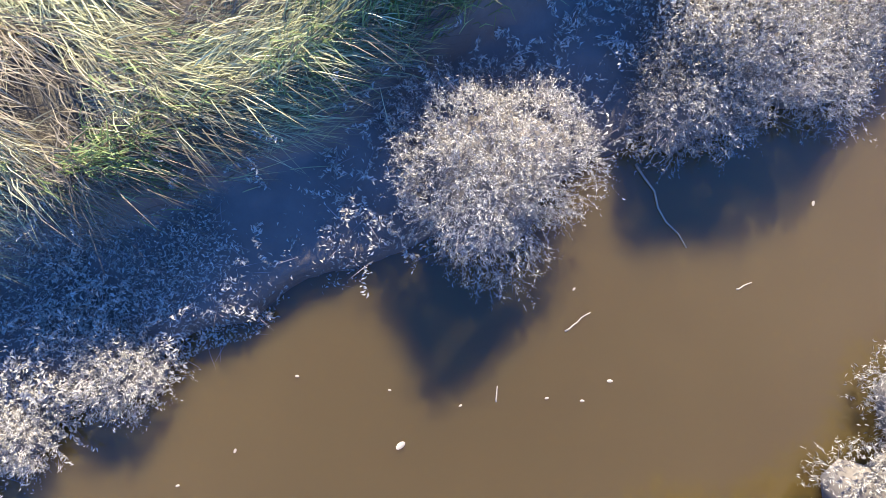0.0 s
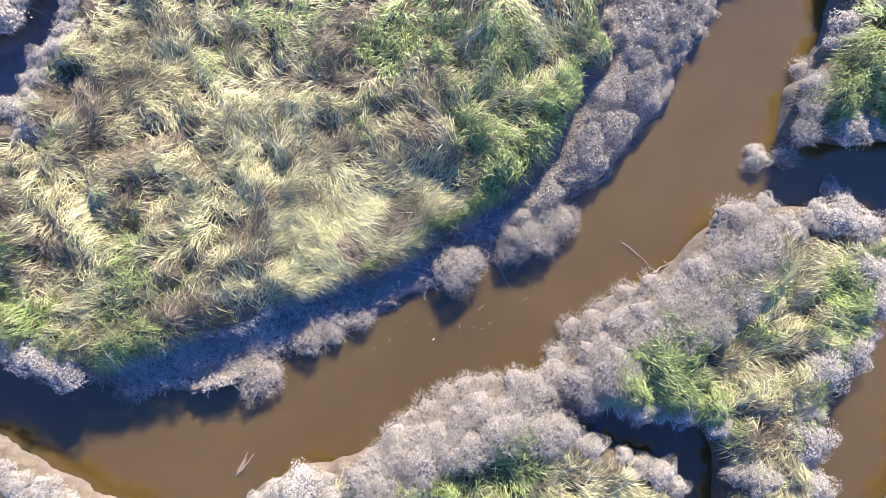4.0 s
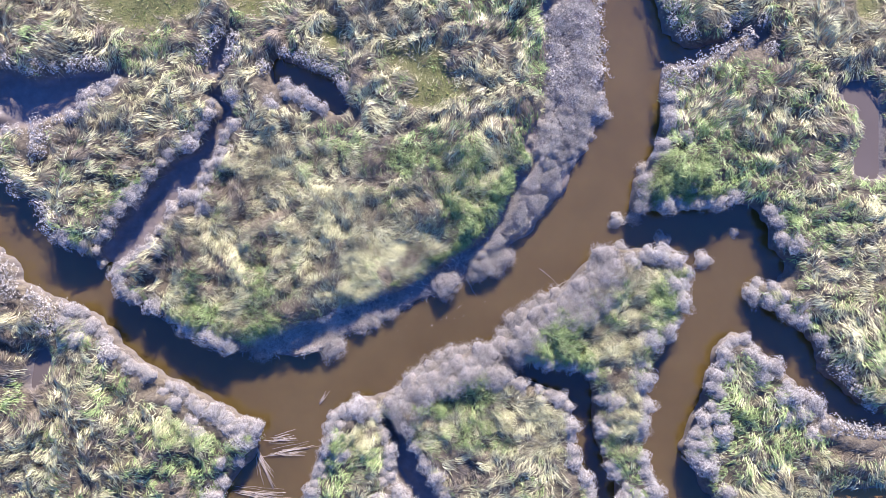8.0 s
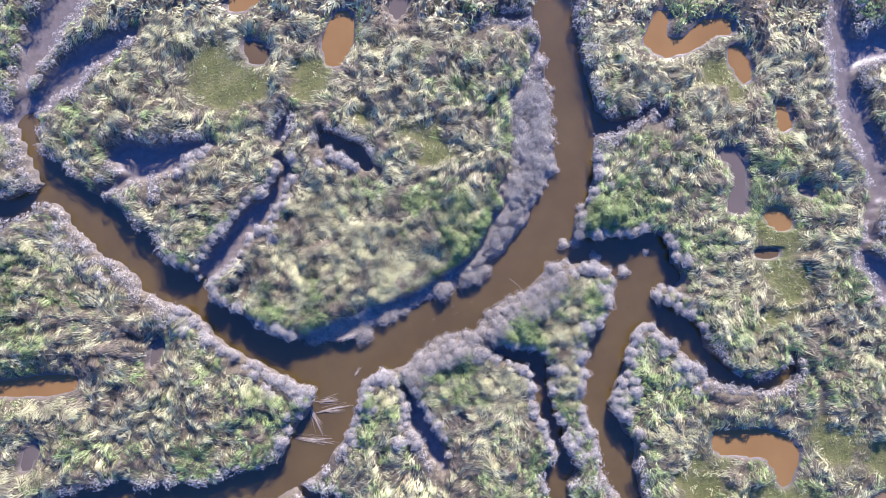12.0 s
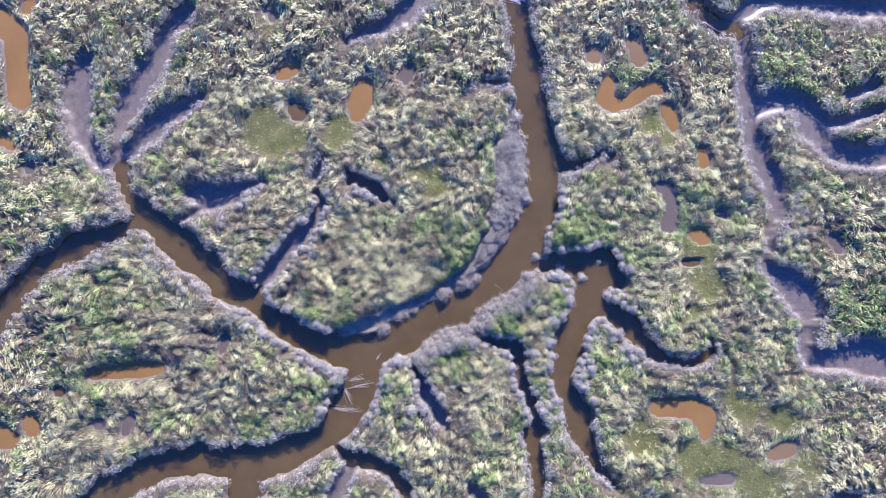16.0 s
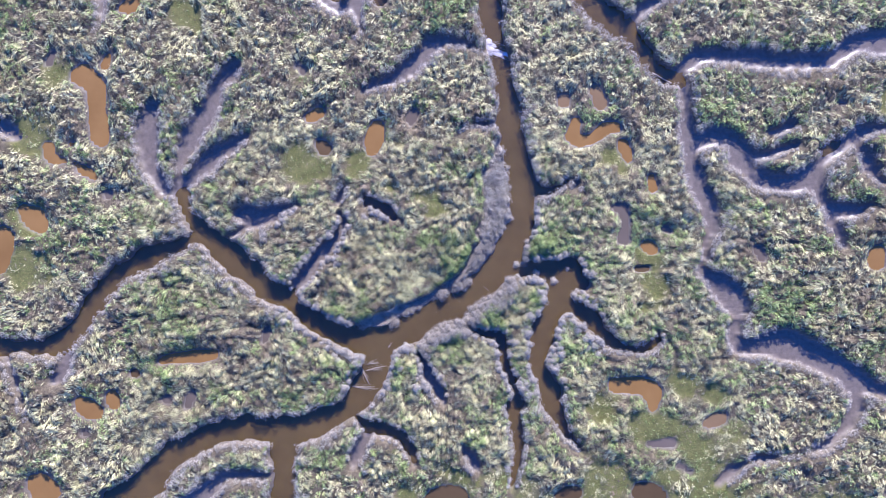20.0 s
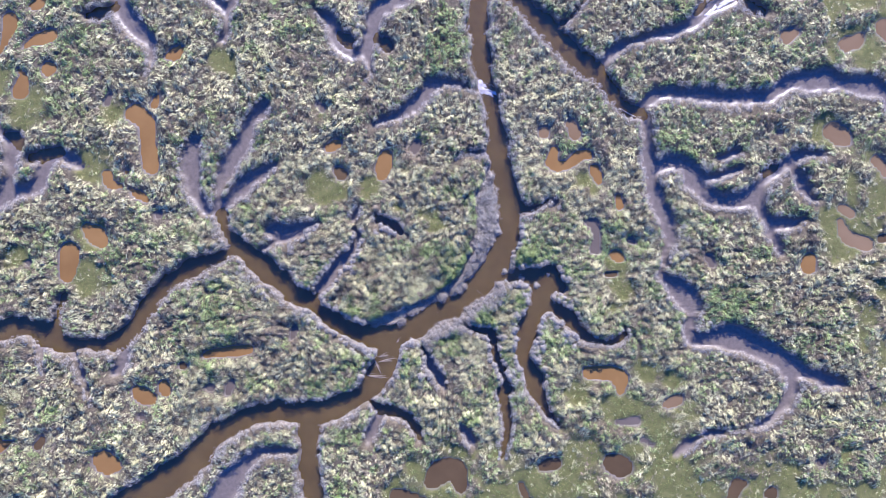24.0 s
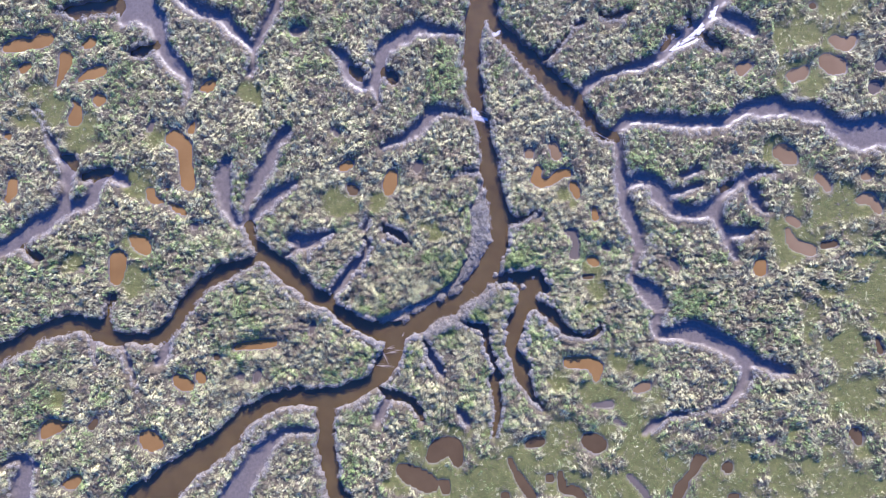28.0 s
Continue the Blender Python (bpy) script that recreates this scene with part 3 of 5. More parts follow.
def stroke(dist, line, extra=None, value=0.0, reach=6.0):
    """Lowers dist to the signed distance from a line of varying half width; extra takes value where it does."""
    for (ax, ay, aw), (bx, by, bw) in zip(line[:-1], line[1:]):
        w = max(aw, bw) + reach
        i0, i1 = int((min(ax, bx) - w - X0) / STEP), int((max(ax, bx) + w - X0) / STEP) + 2
        j0, j1 = int((min(ay, by) - w - Y0) / STEP), int((max(ay, by) + w - Y0) / STEP) + 2
        i0, i1, j0, j1 = max(i0, 0), min(i1, NX), max(j0, 0), min(j1, NY)
        if i0 >= i1 or j0 >= j1:
            continue
        px, py = GX[j0:j1, i0:i1] - ax, GY[j0:j1, i0:i1] - ay
        dx, dy = bx - ax, by - ay
        s = np.clip((px * dx + py * dy) / (dx * dx + dy * dy), 0, 1)
        d = np.hypot(px - s * dx, py - s * dy) - (aw + s * (bw - aw))
        old = dist[j0:j1, i0:i1]
        if extra is not None:
            extra[j0:j1, i0:i1] = np.where(d < old, value, extra[j0:j1, i0:i1])
        dist[j0:j1, i0:i1] = np.minimum(old, d)


def smooth_line(line, n=4):
    """A line rounded through its points."""
    p = np.vstack([2 * line[0] - line[1], line, 2 * line[-1] - line[-2]])
    out = []
    for k in range(1, len(p) - 2):
        for s in np.arange(n) / n:
            out.append(0.5 * (2 * p[k] + (p[k + 1] - p[k - 1]) * s + (2 * p[k - 1] - 5 * p[k] + 4 * p[k + 1] - p[k + 2]) * s ** 2
                              + (3 * p[k] - p[k - 1] - 3 * p[k + 1] + p[k + 2]) * s ** 3))
    return np.array(out + [line[-1]])


D = np.full((NY, NX), 6.0)
MUD = np.zeros((NY, NX))
for muddy, line in CREEKS:
    stroke(D, smooth_line(line), MUD, 1.0 if muddy else 0.0)
rough = (fbm(GX, GY, 2.2, 5) - 0.5) * 1.1 + (vnoise(GX, GY, 0.7, 9) - 0.5) * 0.25
away = np.clip((np.hypot(GX + 2.3, GY + 8.7) - 13) / 12, 0, 1)
rough += ((fbm(GX, GY, 3.4, 7) - 0.5) * 1.5 + (fbm(GX, GY, 1.5, 17) - 0.5) * 0.5) * away
D += rough * np.clip(1.2 - np.abs(D) * 0.1, 0, 1)
D -= 0.9 * np.exp(-((GX - 6.5) ** 2 + (GY + 1.0) ** 2) / 0.5)
D -= 0.55 * np.exp(-((GX - 1.3) ** 2 + (GY + 11.0) ** 2) / 2.6)
for _ in range(6):
    MUD[1:-1, 1:-1] = (MUD[:-2, 1:-1] + MUD[2:, 1:-1] + MUD[1:-1, :-2] + MUD[1:-1, 2:]) / 4
SH = np.full((NY, NX), 6.0)
stroke(SH, smooth_line(np.array(SHELF)))
SH += (fbm(GX, GY, 1.6, 15) - 0.5) * (0.5 + 1.6 * np.clip((GY + 3) / 3, 0, 1))
PD = np.full((NY, NX), 4.0)
for kind, line in POOLS:
    stroke(PD, smooth_line(line, 3) if len(line) > 1 else np.vstack([line, line + [0.05, 0, 0]]), reach=4.0)
PD += ((fbm(GX, GY, 1.3, 33) - 0.5) * 0.5 + (vnoise(GX, GY, 2.3, 35) - 0.5) * 0.4) * np.clip(1.2 - np.abs(PD) * 0.2, 0, 1)
TF = np.zeros((NY, NX))
for x, y, r in TURF:
    TF = np.maximum(TF, np.clip(1.3 - np.hypot(GX - x, GY - y) / (r if x > 58 or y < -36 else 0.75 * r), 0, 1))
TF = np.clip(TF + (fbm(GX, GY, 3.4, 21) - 0.5) * 2.6 * (TF > 0.02), 0, 1)
gy_, gx_ = np.gradient(D, STEP)


def field(f, x, y):
    """The field's value at places in the plan."""
    u, v = np.clip((x - X0) / STEP, 0, NX - 1.001), np.clip((y - Y0) / STEP, 0, NY - 1.001)
    i, j = u.astype(int), v.astype(int)
    u, v = u - i, v - j
    return (f[j, i] * (1 - u) + f[j, i + 1] * u) * (1 - v) + (f[j + 1, i] * (1 - u) + f[j + 1, i + 1] * u) * v


def flow_turn(x, y):
    """The way the grass was combed by the tide and the wind."""
    return -2.5 + (vnoise(x, y, 3.1, 81) - 0.5) * 10.5


def domes(x, y, size, seed, thin=0.55, lean=0.0):
    """Rounded, drawn-out mounds of differing height, 0 to 1, about one to each square of that size."""
    u, v = x / size, y / size
    iu, iv = np.floor(u), np.floor(v)
    best = np.zeros(np.shape(x))
    for oi in (-1, 0, 1):
        for oj in (-1, 0, 1):
            ci, cj = iu + oi, iv + oj
            a, b, c = lattice(ci, cj, seed), lattice(ci, cj, seed + 7), lattice(ci, cj, seed + 13)
            du, dv = u - ci - a, v - cj - b
            t = c * 3.1 - 0.6 if lean == 0 else flow_turn(ci * size, cj * size) + (c - 0.5) * lean
            p, q = du * np.cos(t) + dv * np.sin(t), dv * np.cos(t) - du * np.sin(t)
            best = np.maximum(best, (0.4 + 0.6 * ((a * 7.3 + b * 3.1) % 1.0)) * np.sqrt(np.clip(1 - (p / 0.95) ** 2 - (q / thin) ** 2, 0, 1)))
    return best


def tussock(x, y):
    """Height of the grass mounds."""
    return (0.55 * domes(x, y, 1.15, 41, 0.46, 1.6) + 0.32 * domes(x, y, 0.6, 47, 0.45, 1.6) + 0.34 * domes(x, y, 3.0, 43)) * (0.6 + 0.8 * vnoise(x, y, 6.0, 49))


TGX, TGY = np.meshgrid(np.arange(-100, 96, 0.15), np.arange(-57, 61, 0.15))
TUS = tussock(TGX, TGY)
# the grass by the first bank lies almost flat, with two bare hollows in it
TUS *= 1 + 0.35 * np.clip((np.hypot(TGX + 2.3, TGY + 8.7) - 12) / 10, 0, 1)
calm_ = np.clip(1.7 - np.hypot((TGX + 3.3) / 1.5, TGY + 6.5) / 2.2, 0, 1)
TUS = TUS * (1 - 0.65 * calm_) + 0.06 * calm_
BARE = [(-5.6, -7.35, 0.42), (-4.45, -6.35, 0.5), (-4.0, -6.3, 0.4), (-5.9, -7.2, 0.35)]


def mound(x, y):
    """The mounds' height, read off their grid."""
    u, v = np.clip((x + 100) / 0.15, 0, TUS.shape[1] - 1.01), np.clip((y + 57) / 0.15, 0, TUS.shape[0] - 1.01)
    i, j = u.astype(int), v.astype(int)
    u, v = u - i, v - j
    return (TUS[j, i] * (1 - u) + TUS[j, i + 1] * u) * (1 - v) + (TUS[j + 1, i] * (1 - u) + TUS[j + 1, i + 1] * u) * v


def ground_height(x, y, mounds=0.6):
    """The soil; mounds = 1 gives the top of the grass."""
    d, sh, pd = field(D, x, y), field(SH, x, y), field(PD, x, y)
    bed = -0.55 + 0.62 * field(MUD, x, y)
    top = 0.91 - 0.16 * np.clip((np.hypot(x + 2.3, y + 8.7) - 9) / 11, 0, 1) + (fbm(x, y, 7.0, 3) - 0.5) * 0.16 + mounds * mound(x, y) * np.clip(0.25 + 0.85 * np.minimum(np.minimum(d, sh), pd * 0.6 - 0.2), 0, 1) * np.clip(1 - field(TF, x, y) * 1.15, 0.1, 1)
    shelf = 0.10 + 0.20 * np.clip(d + 0.3, 0, 2) + (fbm(x, y, 0.9, 61) - 0.5) * 0.14
    k = np.clip(0.5 - sh * 2.2, 0, 1)
    top = top * (1 - k) + np.minimum(shelf, top) * k
    z = np.interp(d, [-0.36, -0.18, -0.02, 0.1], [0, 0.36, 0.85, 1.0])
    z = bed + (top - bed) * z + (fbm(x, y, 0.5, 71) - 0.5) * 0.08 * (z < 0.8)
    hole = np.interp(pd, [-0.6, -0.1, 0.12, 0.3], [0.32, 0.44, 0.60, 2.0])
    return np.minimum(z, hole)


# ---- mesh helpers ----
def mesh_of(name, verts, faces, material, smooth=False):
    """A mesh from arrays of vertices and of triangles or quads."""
    me = bpy.data.meshes.new(name)
    faces = np.asarray(faces, dtype=np.int32)
    k = faces.shape[1]
    me.vertices.add(len(verts))
    me.vertices.foreach_set("co", np.asarray(verts, dtype=np.float32).ravel())
    me.loops.add(faces.size)
    me.loops.foreach_set("vertex_index", faces.ravel())
    me.polygons.add(len(faces))
    me.polygons.foreach_set("loop_start", np.arange(0, faces.size, k, dtype=np.int32))
    if smooth:
        me.polygons.foreach_set("use_smooth", np.ones(len(faces), dtype=bool))
    me.materials.append(material)
    me.update(calc_edges=True)
    return me


def part(name, mesh, parent, label=""):
    ob = new(name, mesh)
    ob.parent = parent
    return tagged(ob, label)


RNG = np.random.default_rng(7)


def ribbons(x, y, z, turn, length, lift, width, segs, droop=0.5, tip_z=None, twist=0.35):
    """Grass blades that rise from their base and lean over: flat ribbons of one or two pieces."""
    n = len(x)
    cx, sx = np.cos(turn), np.sin(turn)
    side = np.stack([-sx, cx, RNG.normal(0, twist, n)], 1) * (width / 2)[:, None]
    base = np.stack([x, y, z], 1)
    run = np.sqrt(np.maximum(length ** 2 - lift ** 2, 0.01))
    if segs == 1:
        tip = base + np.stack([cx * run, sx * run, lift * droop], 1)
        if tip_z is not None:
            tip[:, 2] = tip_z
        base[:, 2] += lift * 0.3
        v = np.stack([base - side, base + side, tip], 1).reshape(-1, 3)
        return v, np.arange(3 * n).reshape(n, 3)
    mid = base + np.stack([cx * run * 0.42, sx * run * 0.42, lift], 1)
    tip = base + np.stack([cx * run, sx * run, lift * droop], 1)
    if tip_z is not None:
        tip[:, 2] = tip_z
        mid[:, 2] = np.maximum(z, tip_z * 0.5 + z * 0.5) + lift
    v = np.stack([base - side * 0.7, base + side * 0.7, mid + side, mid - side, tip], 1).reshape(-1, 3)
    o = 5 * np.arange(n)[:, None]
    return v, np.vstack([o + [0, 1, 2], o + [0, 2, 3], o + [3, 2, 4]])


# ---- ground ----
START = (-2.3, -8.7)


def spaced(c, lo, hi):
    """Coordinates that stand close together near c and ever wider apart away from it."""
    out = []
    for sign, end in ((-1, lo), (1, hi)):
        p, row = 0.0, []
        while True:
            step = 0.08 if p < 5 else min(0.08 + (p - 5) * 0.03, 0.62)
            p += step
            if c + sign * p < lo or c + sign * p > hi:
                break
            row.append(c + sign * p)
        for f in (4, 15, 50, 200, 700, 2500):
            row.append(end + sign * f)
        out.append(row)
    return np.array(sorted(out[0] + [c] + out[1]))


gx, gy = np.meshgrid(spaced(START[0], -100, 96), spaced(START[1], -56, 60))
fx, fy = gx.ravel(), gy.ravel()
gz = ground_height(fx, fy)
beyond = (fx < -99.5) | (fx > 95.5) | (fy < -55.5) | (fy > 59.5)
gz[beyond] = 0.76
nyy, nxx = gx.shape
q = (np.arange(nyy - 1)[:, None] * nxx + np.arange(nxx - 1)[None, :]).ravel()
me = mesh_of("ground", np.stack([fx, fy, gz], 1), np.stack([q, q + 1, q + nxx + 1, q + nxx], 1), GROUND, True)
cover = np.zeros((len(fx), 4), dtype=np.float32)
cover[:, 0] = np.clip(np.maximum(0.02 - field(D, fx, fy) * 3.0, np.maximum(0.6 - field(PD, fx, fy) * 3, 0.9 - np.maximum(field(SH, fx, fy), 0) * 4)), 0, 1)
cover[:, 1] = np.clip(field(TF, fx, fy) * 1.6 - 0.2, 0, 1)
cover[beyond, 0] = 0
cover[beyond, 1] = 0.35
cover[:, 3] = 1
me.color_attributes.new("cover", "FLOAT_COLOR", "POINT").data.foreach_set("color", cover.ravel())
tagged(new("ground", me), "brown marsh soil, grey mud banks and green turf", "ground", kind="structure")

# ---- water ----
wx, wy = np.meshgrid(np.linspace(-130, 130, 14), np.linspace(-80, 80, 9))
q = (np.arange(8)[:, None] * 14 + np.arange(13)[None, :]).ravel()
me = mesh_of("water", np.stack([wx.ravel(), wy.ravel(), np.zeros(wx.size)], 1), np.stack([q, q + 1, q + 15, q + 14], 1), CREEK_WATER)
tagged(new("water", me), "silty brown tidal creek water lying still", "water", kind="structure")
for i, (kind, line) in enumerate(POOLS):
    water, label = ((POOL_WATER, "still orange-tan rainwater pool sunk in the marsh turf"), (DARK_POOL, "still dark brown pool sunk in the green turf"),
                    (DULL_POOL, "still dull tan pool sunk in the green turf"), (PALE_POOL, "small pale grey muddy pool in the grass"))[kind]
    cx, cy = line[:, 0].mean(), line[:, 1].mean()
    k, reach = 0.25, line[:, 2].max() + 1.0
    ux = np.arange(line[:, 0].min() - reach, line[:, 0].max() + reach, k)
    uy = np.arange(line[:, 1].min() - reach, line[:, 1].max() + reach, k)
    qx, qy = (m.ravel() for m in np.meshgrid(ux, uy))
    near = np.full(len(qx), 9.0)
    for x, y, r in (smooth_line(line, 4) if len(line) > 1 else line):
        near = np.minimum(near, np.hypot(qx - x, qy - y) - r)
    rows, cols = len(uy), len(ux)
    cell = np.arange(rows * cols).reshape(rows, cols)[:-1, :-1].ravel()
    wet = cell[((near < 0.9) & (field(PD, qx, qy) < 0.35))[cell]]
    quads = np.stack([wet, wet + 1, wet + cols + 1, wet + cols], 1)
    used, quads = np.unique(quads, return_inverse=True)
    v = np.stack([qx[used] - cx, qy[used] - cy, np.zeros(len(used))], 1)
    ob = tagged(new("pool", mesh_of("pool", v, quads.reshape(-1, 4), water)), label, "pool", "marsh pools")
    ob.matrix_basis = pose(cx, cy, 0.51 + 0.005 * (i % 4))


# ---- grass ----
def zone(x, y):
    return np.maximum(np.abs(x - START[0]) / 1.78, np.abs(y - START[1]))


def lush_near(x, y):
    """1 in the middle of the patches of fresh green grass."""
    best = np.zeros(len(x))
    for a, b, r in LUSH:
        best = np.maximum(best, np.clip(1.6 - np.hypot(x - a, y - b) / r, 0, 1))
    return best


def grass(lo, hi, tufts, per, width, segs, names, reach=1.0, spread=0.10):
    """Lodged tussock grass between two distances from the start: straw, green and rushes, each one sheet of blades."""
    x1, x2 = max(START[0] - hi * 1.78, -97), min(START[0] + hi * 1.78, 92)
    y1, y2 = max(START[1] - hi, -54), min(START[1] + hi, 58)
    n = int((x2 - x1) * (y2 - y1) * tufts)
    x, y = RNG.uniform(x1, x2, n), RNG.uniform(y1, y2, n)
    zn = zone(x, y)
    d, pd, sh, tf = field(D, x, y), field(PD, x, y), field(SH, x, y), field(TF, x, y)
    fringe = 0.12 + np.clip(-field(gy_, x, y) * 1.3, 0, 1) * (0.2 + 1.5 * vnoise(x, y, 3.5, 161))
    lump = mound(x, y)
    calm = np.clip(1.5 - np.hypot((x + 3.6) / 1.35, y + 6.6) / 2.2, 0, 1)
    bare = np.zeros(n)
    for a, b, r in BARE:
        bare = np.maximum(bare, np.clip(1.5 - np.hypot(x - a, y - b) / r, 0, 1))
    dens = np.clip(np.maximum(1.15 - tf * 1.25, (lump - 0.9) * 1.6), 0.06, 1) * np.clip(np.maximum(lump * 3.2 - 0.3, calm), 0.04, 1) * (1 - 0.9 * bare)
    ok = (zn >= lo) & (zn < hi) & (d > fringe) & (pd > 0.22) & (sh > 0.0) & (RNG.random(n) < dens)
    x, y, d, lump, tf, pd, sh, calm, bare = x[ok], y[ok], d[ok], lump[ok], tf[ok], pd[ok], sh[ok], calm[ok], bare[ok]
    gxd, gyd = field(gx_, x, y), field(gy_, x, y)
    flow = flow_turn(x, y) + (vnoise(x, y, 1.1, 83) - 0.5) * 1.2
    fxv, fyv = np.cos(flow), np.sin(flow)
    along = 0.45 - 0.9 * np.clip((-3.9 - x) * 0.5, -0.3, 1) + (vnoise(x, y, 0.8, 85) - 0.5) * 1.0
    fxv, fyv = fxv * (1 - calm) + np.cos(along) * calm, fyv * (1 - calm) + np.sin(along) * calm
    edge = np.clip(1.1 - d * 0.7, 0, 1) * (1 - 0.85 * calm)
    turn = np.arctan2(fyv - gyd * edge, fxv - gxd * edge) + RNG.normal(0, 0.35 if segs == 2 else 0.2, len(x))
    gk = 0.5 * fbm(x, y, 3.2, 91) + 0.5 * fbm(x, y, 1.1, 93) + 0.11 * np.clip(1.4 - np.minimum(np.minimum(d, sh + 0.2), pd * 1.5), 0, 1) + 0.22 * (vnoise(x, y, 14, 95) - 0.5) + 0.3 * lush_near(x, y) - 0.2 * np.exp(-((x + 9) ** 2 + (y + 9.5) ** 2) / 24) - 0.08 * calm + 0.12 * calm * np.clip(1.4 - np.abs(sh - 0.22) / 0.22, 0, 1)
    bk = 0.6 * fbm(x, y, 2.6, 101) + 0.4 * fbm(x * 0.5 + y * 0.35, y * 1.4 - x * 0.9, 0.9, 103)
    old = vnoise(x * 0.45 + y * 0.3, y * 1.6 - x * 1.0, 0.7, 105) + RNG.normal(0, 0.12, len(x))
    kind = np.where(bare > 0.4, 2, np.where(gk + RNG.normal(0, 0.07, len(x)) * (1 + calm) > (0.61 if segs == 2 else 0.63) + 0.08 * calm * (sh > 0.35), 1, np.where(bk - 0.04 * calm + RNG.normal(0, 0.06, len(x)) > (0.575 if segs == 2 else 0.6), 2, np.where(old > 0.58 - 0.02 * calm, 3, 0))))
    tall = RNG.uniform(0.6, 1.05, len(x)) * reach * (1 - 0.45 * np.clip(tf, 0, 1))
    rep = lambda v: np.repeat(v, per)
    X = rep(x) + RNG.normal(0, spread, len(x) * per)
    Y = rep(y) + RNG.normal(0, spread, len(x) * per)
    K = rep(kind)
    m = len(X)
    TN = np.clip(rep(0.65 * RNG.random(len(x)) + 0.35 * vnoise(x, y, 0.6, 171)) + RNG.normal(0, 0.08, m), 0, 1)
    T = rep(turn) + RNG.normal(0, 1, m) * np.where(K == 1, 0.7, 0.42) * (1.0 if segs == 2 else 0.6) * np.where(RNG.random(m) < 0.12, 2.5, 1.0) * (1 - 0.4 * rep(calm))
    L = rep(tall) * RNG.uniform(0.45, 0.95, m) * np.where(K == 1, 0.75 - 0.3 * rep(calm), 1.0)
    H = 0.02 + 0.16 * (1 - 0.6 * rep(calm)) * RNG.random(m) ** 2 + np.where(K == 1, 0.06, 0.0)
    Z = ground_height(X, Y, 0.9) - 0.02
    XT, YT = X + np.cos(T) * L, Y + np.sin(T) * L
    ZT = np.maximum(ground_height(XT, YT, 1.0), Z - 0.14) + H * RNG.uniform(0.0, 1.0, m)
    Wd = width * RNG.uniform(0.6, 1.4, m) * np.where(K == 1, 1.2, 1.0)
    for k, mat in enumerate((STRAW, GREEN, RUSH, OLD)):
        s = K == k
        if s.sum() < 10:
            continue
        v, f = ribbons(X[s], Y[s], Z[s], T[s], L[s], H[s], Wd[s], segs, 0.45, ZT[s], 0.35 if segs == 2 else 0.22)
        name, label = names[k]
        me = mesh_of(name, v, f, mat)
        me.attributes.new("tone", "FLOAT", "POINT").data.foreach_set("value", np.repeat(TN[s], 5 if segs == 2 else 3).astype(np.float32))
        tagged(new(name, me), label, "grass", kind="stuff")


NAMES = [("straw_grass", "bleached dry marsh grass lying over in sweeping tufts"),
         ("green_grass", "fresh green grass growing through the dry straw"),
         ("brown_rushes", "dark brown rushes between the tufts of grass"),
         ("old_grass", "weathered grey-brown old marsh grass")]
grass(0.0, 3.4, 110, 20, 0.007, 2, NAMES, 0.8)
grass(3.4, 9.5, 66, 6, 0.015, 2, NAMES, 0.8)
grass(9.5, 25.0, 16, 8, 0.042, 1, NAMES, 0.72, 0.15)
grass(25.0, 70.0, 9, 6, 0.105, 1, NAMES, 0.6, 0.16)


def low_turf(count):
    """Short yellow-green sward and small cushions on the open turf."""
    x, y = RNG.uniform(-97, 92, count), RNG.uniform(-54, 58, count)
    tf = field(TF, x, y)
    ok = (RNG.random(count) < tf * 0.8) & (field(D, x, y) > 0.2) & (field(PD, x, y) > 0.15) & (fbm(x, y, 0.9, 141) > 0.42)
    x, y = x[ok], y[ok]
    n = len(x)
    v, f = ribbons(x, y, ground_height(x, y), RNG.uniform(0, 6.3, n), RNG.uniform(0.14, 0.32, n), RNG.uniform(0.04, 0.13, n), RNG.uniform(0.03, 0.09, n), 1, 1.0)
    tagged(new("turf_grass", mesh_of("turf_grass", v, f, TURF_BLADE)), "short yellow-green turf on the open marsh", "grass", kind="stuff")


TURF_BLADE = blade_material("turf_blade", [(0.0, (0.09, 0.125, 0.016)), (0.6, (0.20, 0.23, 0.036)), (1.0, (0.33, 0.295, 0.085))], 0.6, 0.5, 0.2)
low_turf(600000)


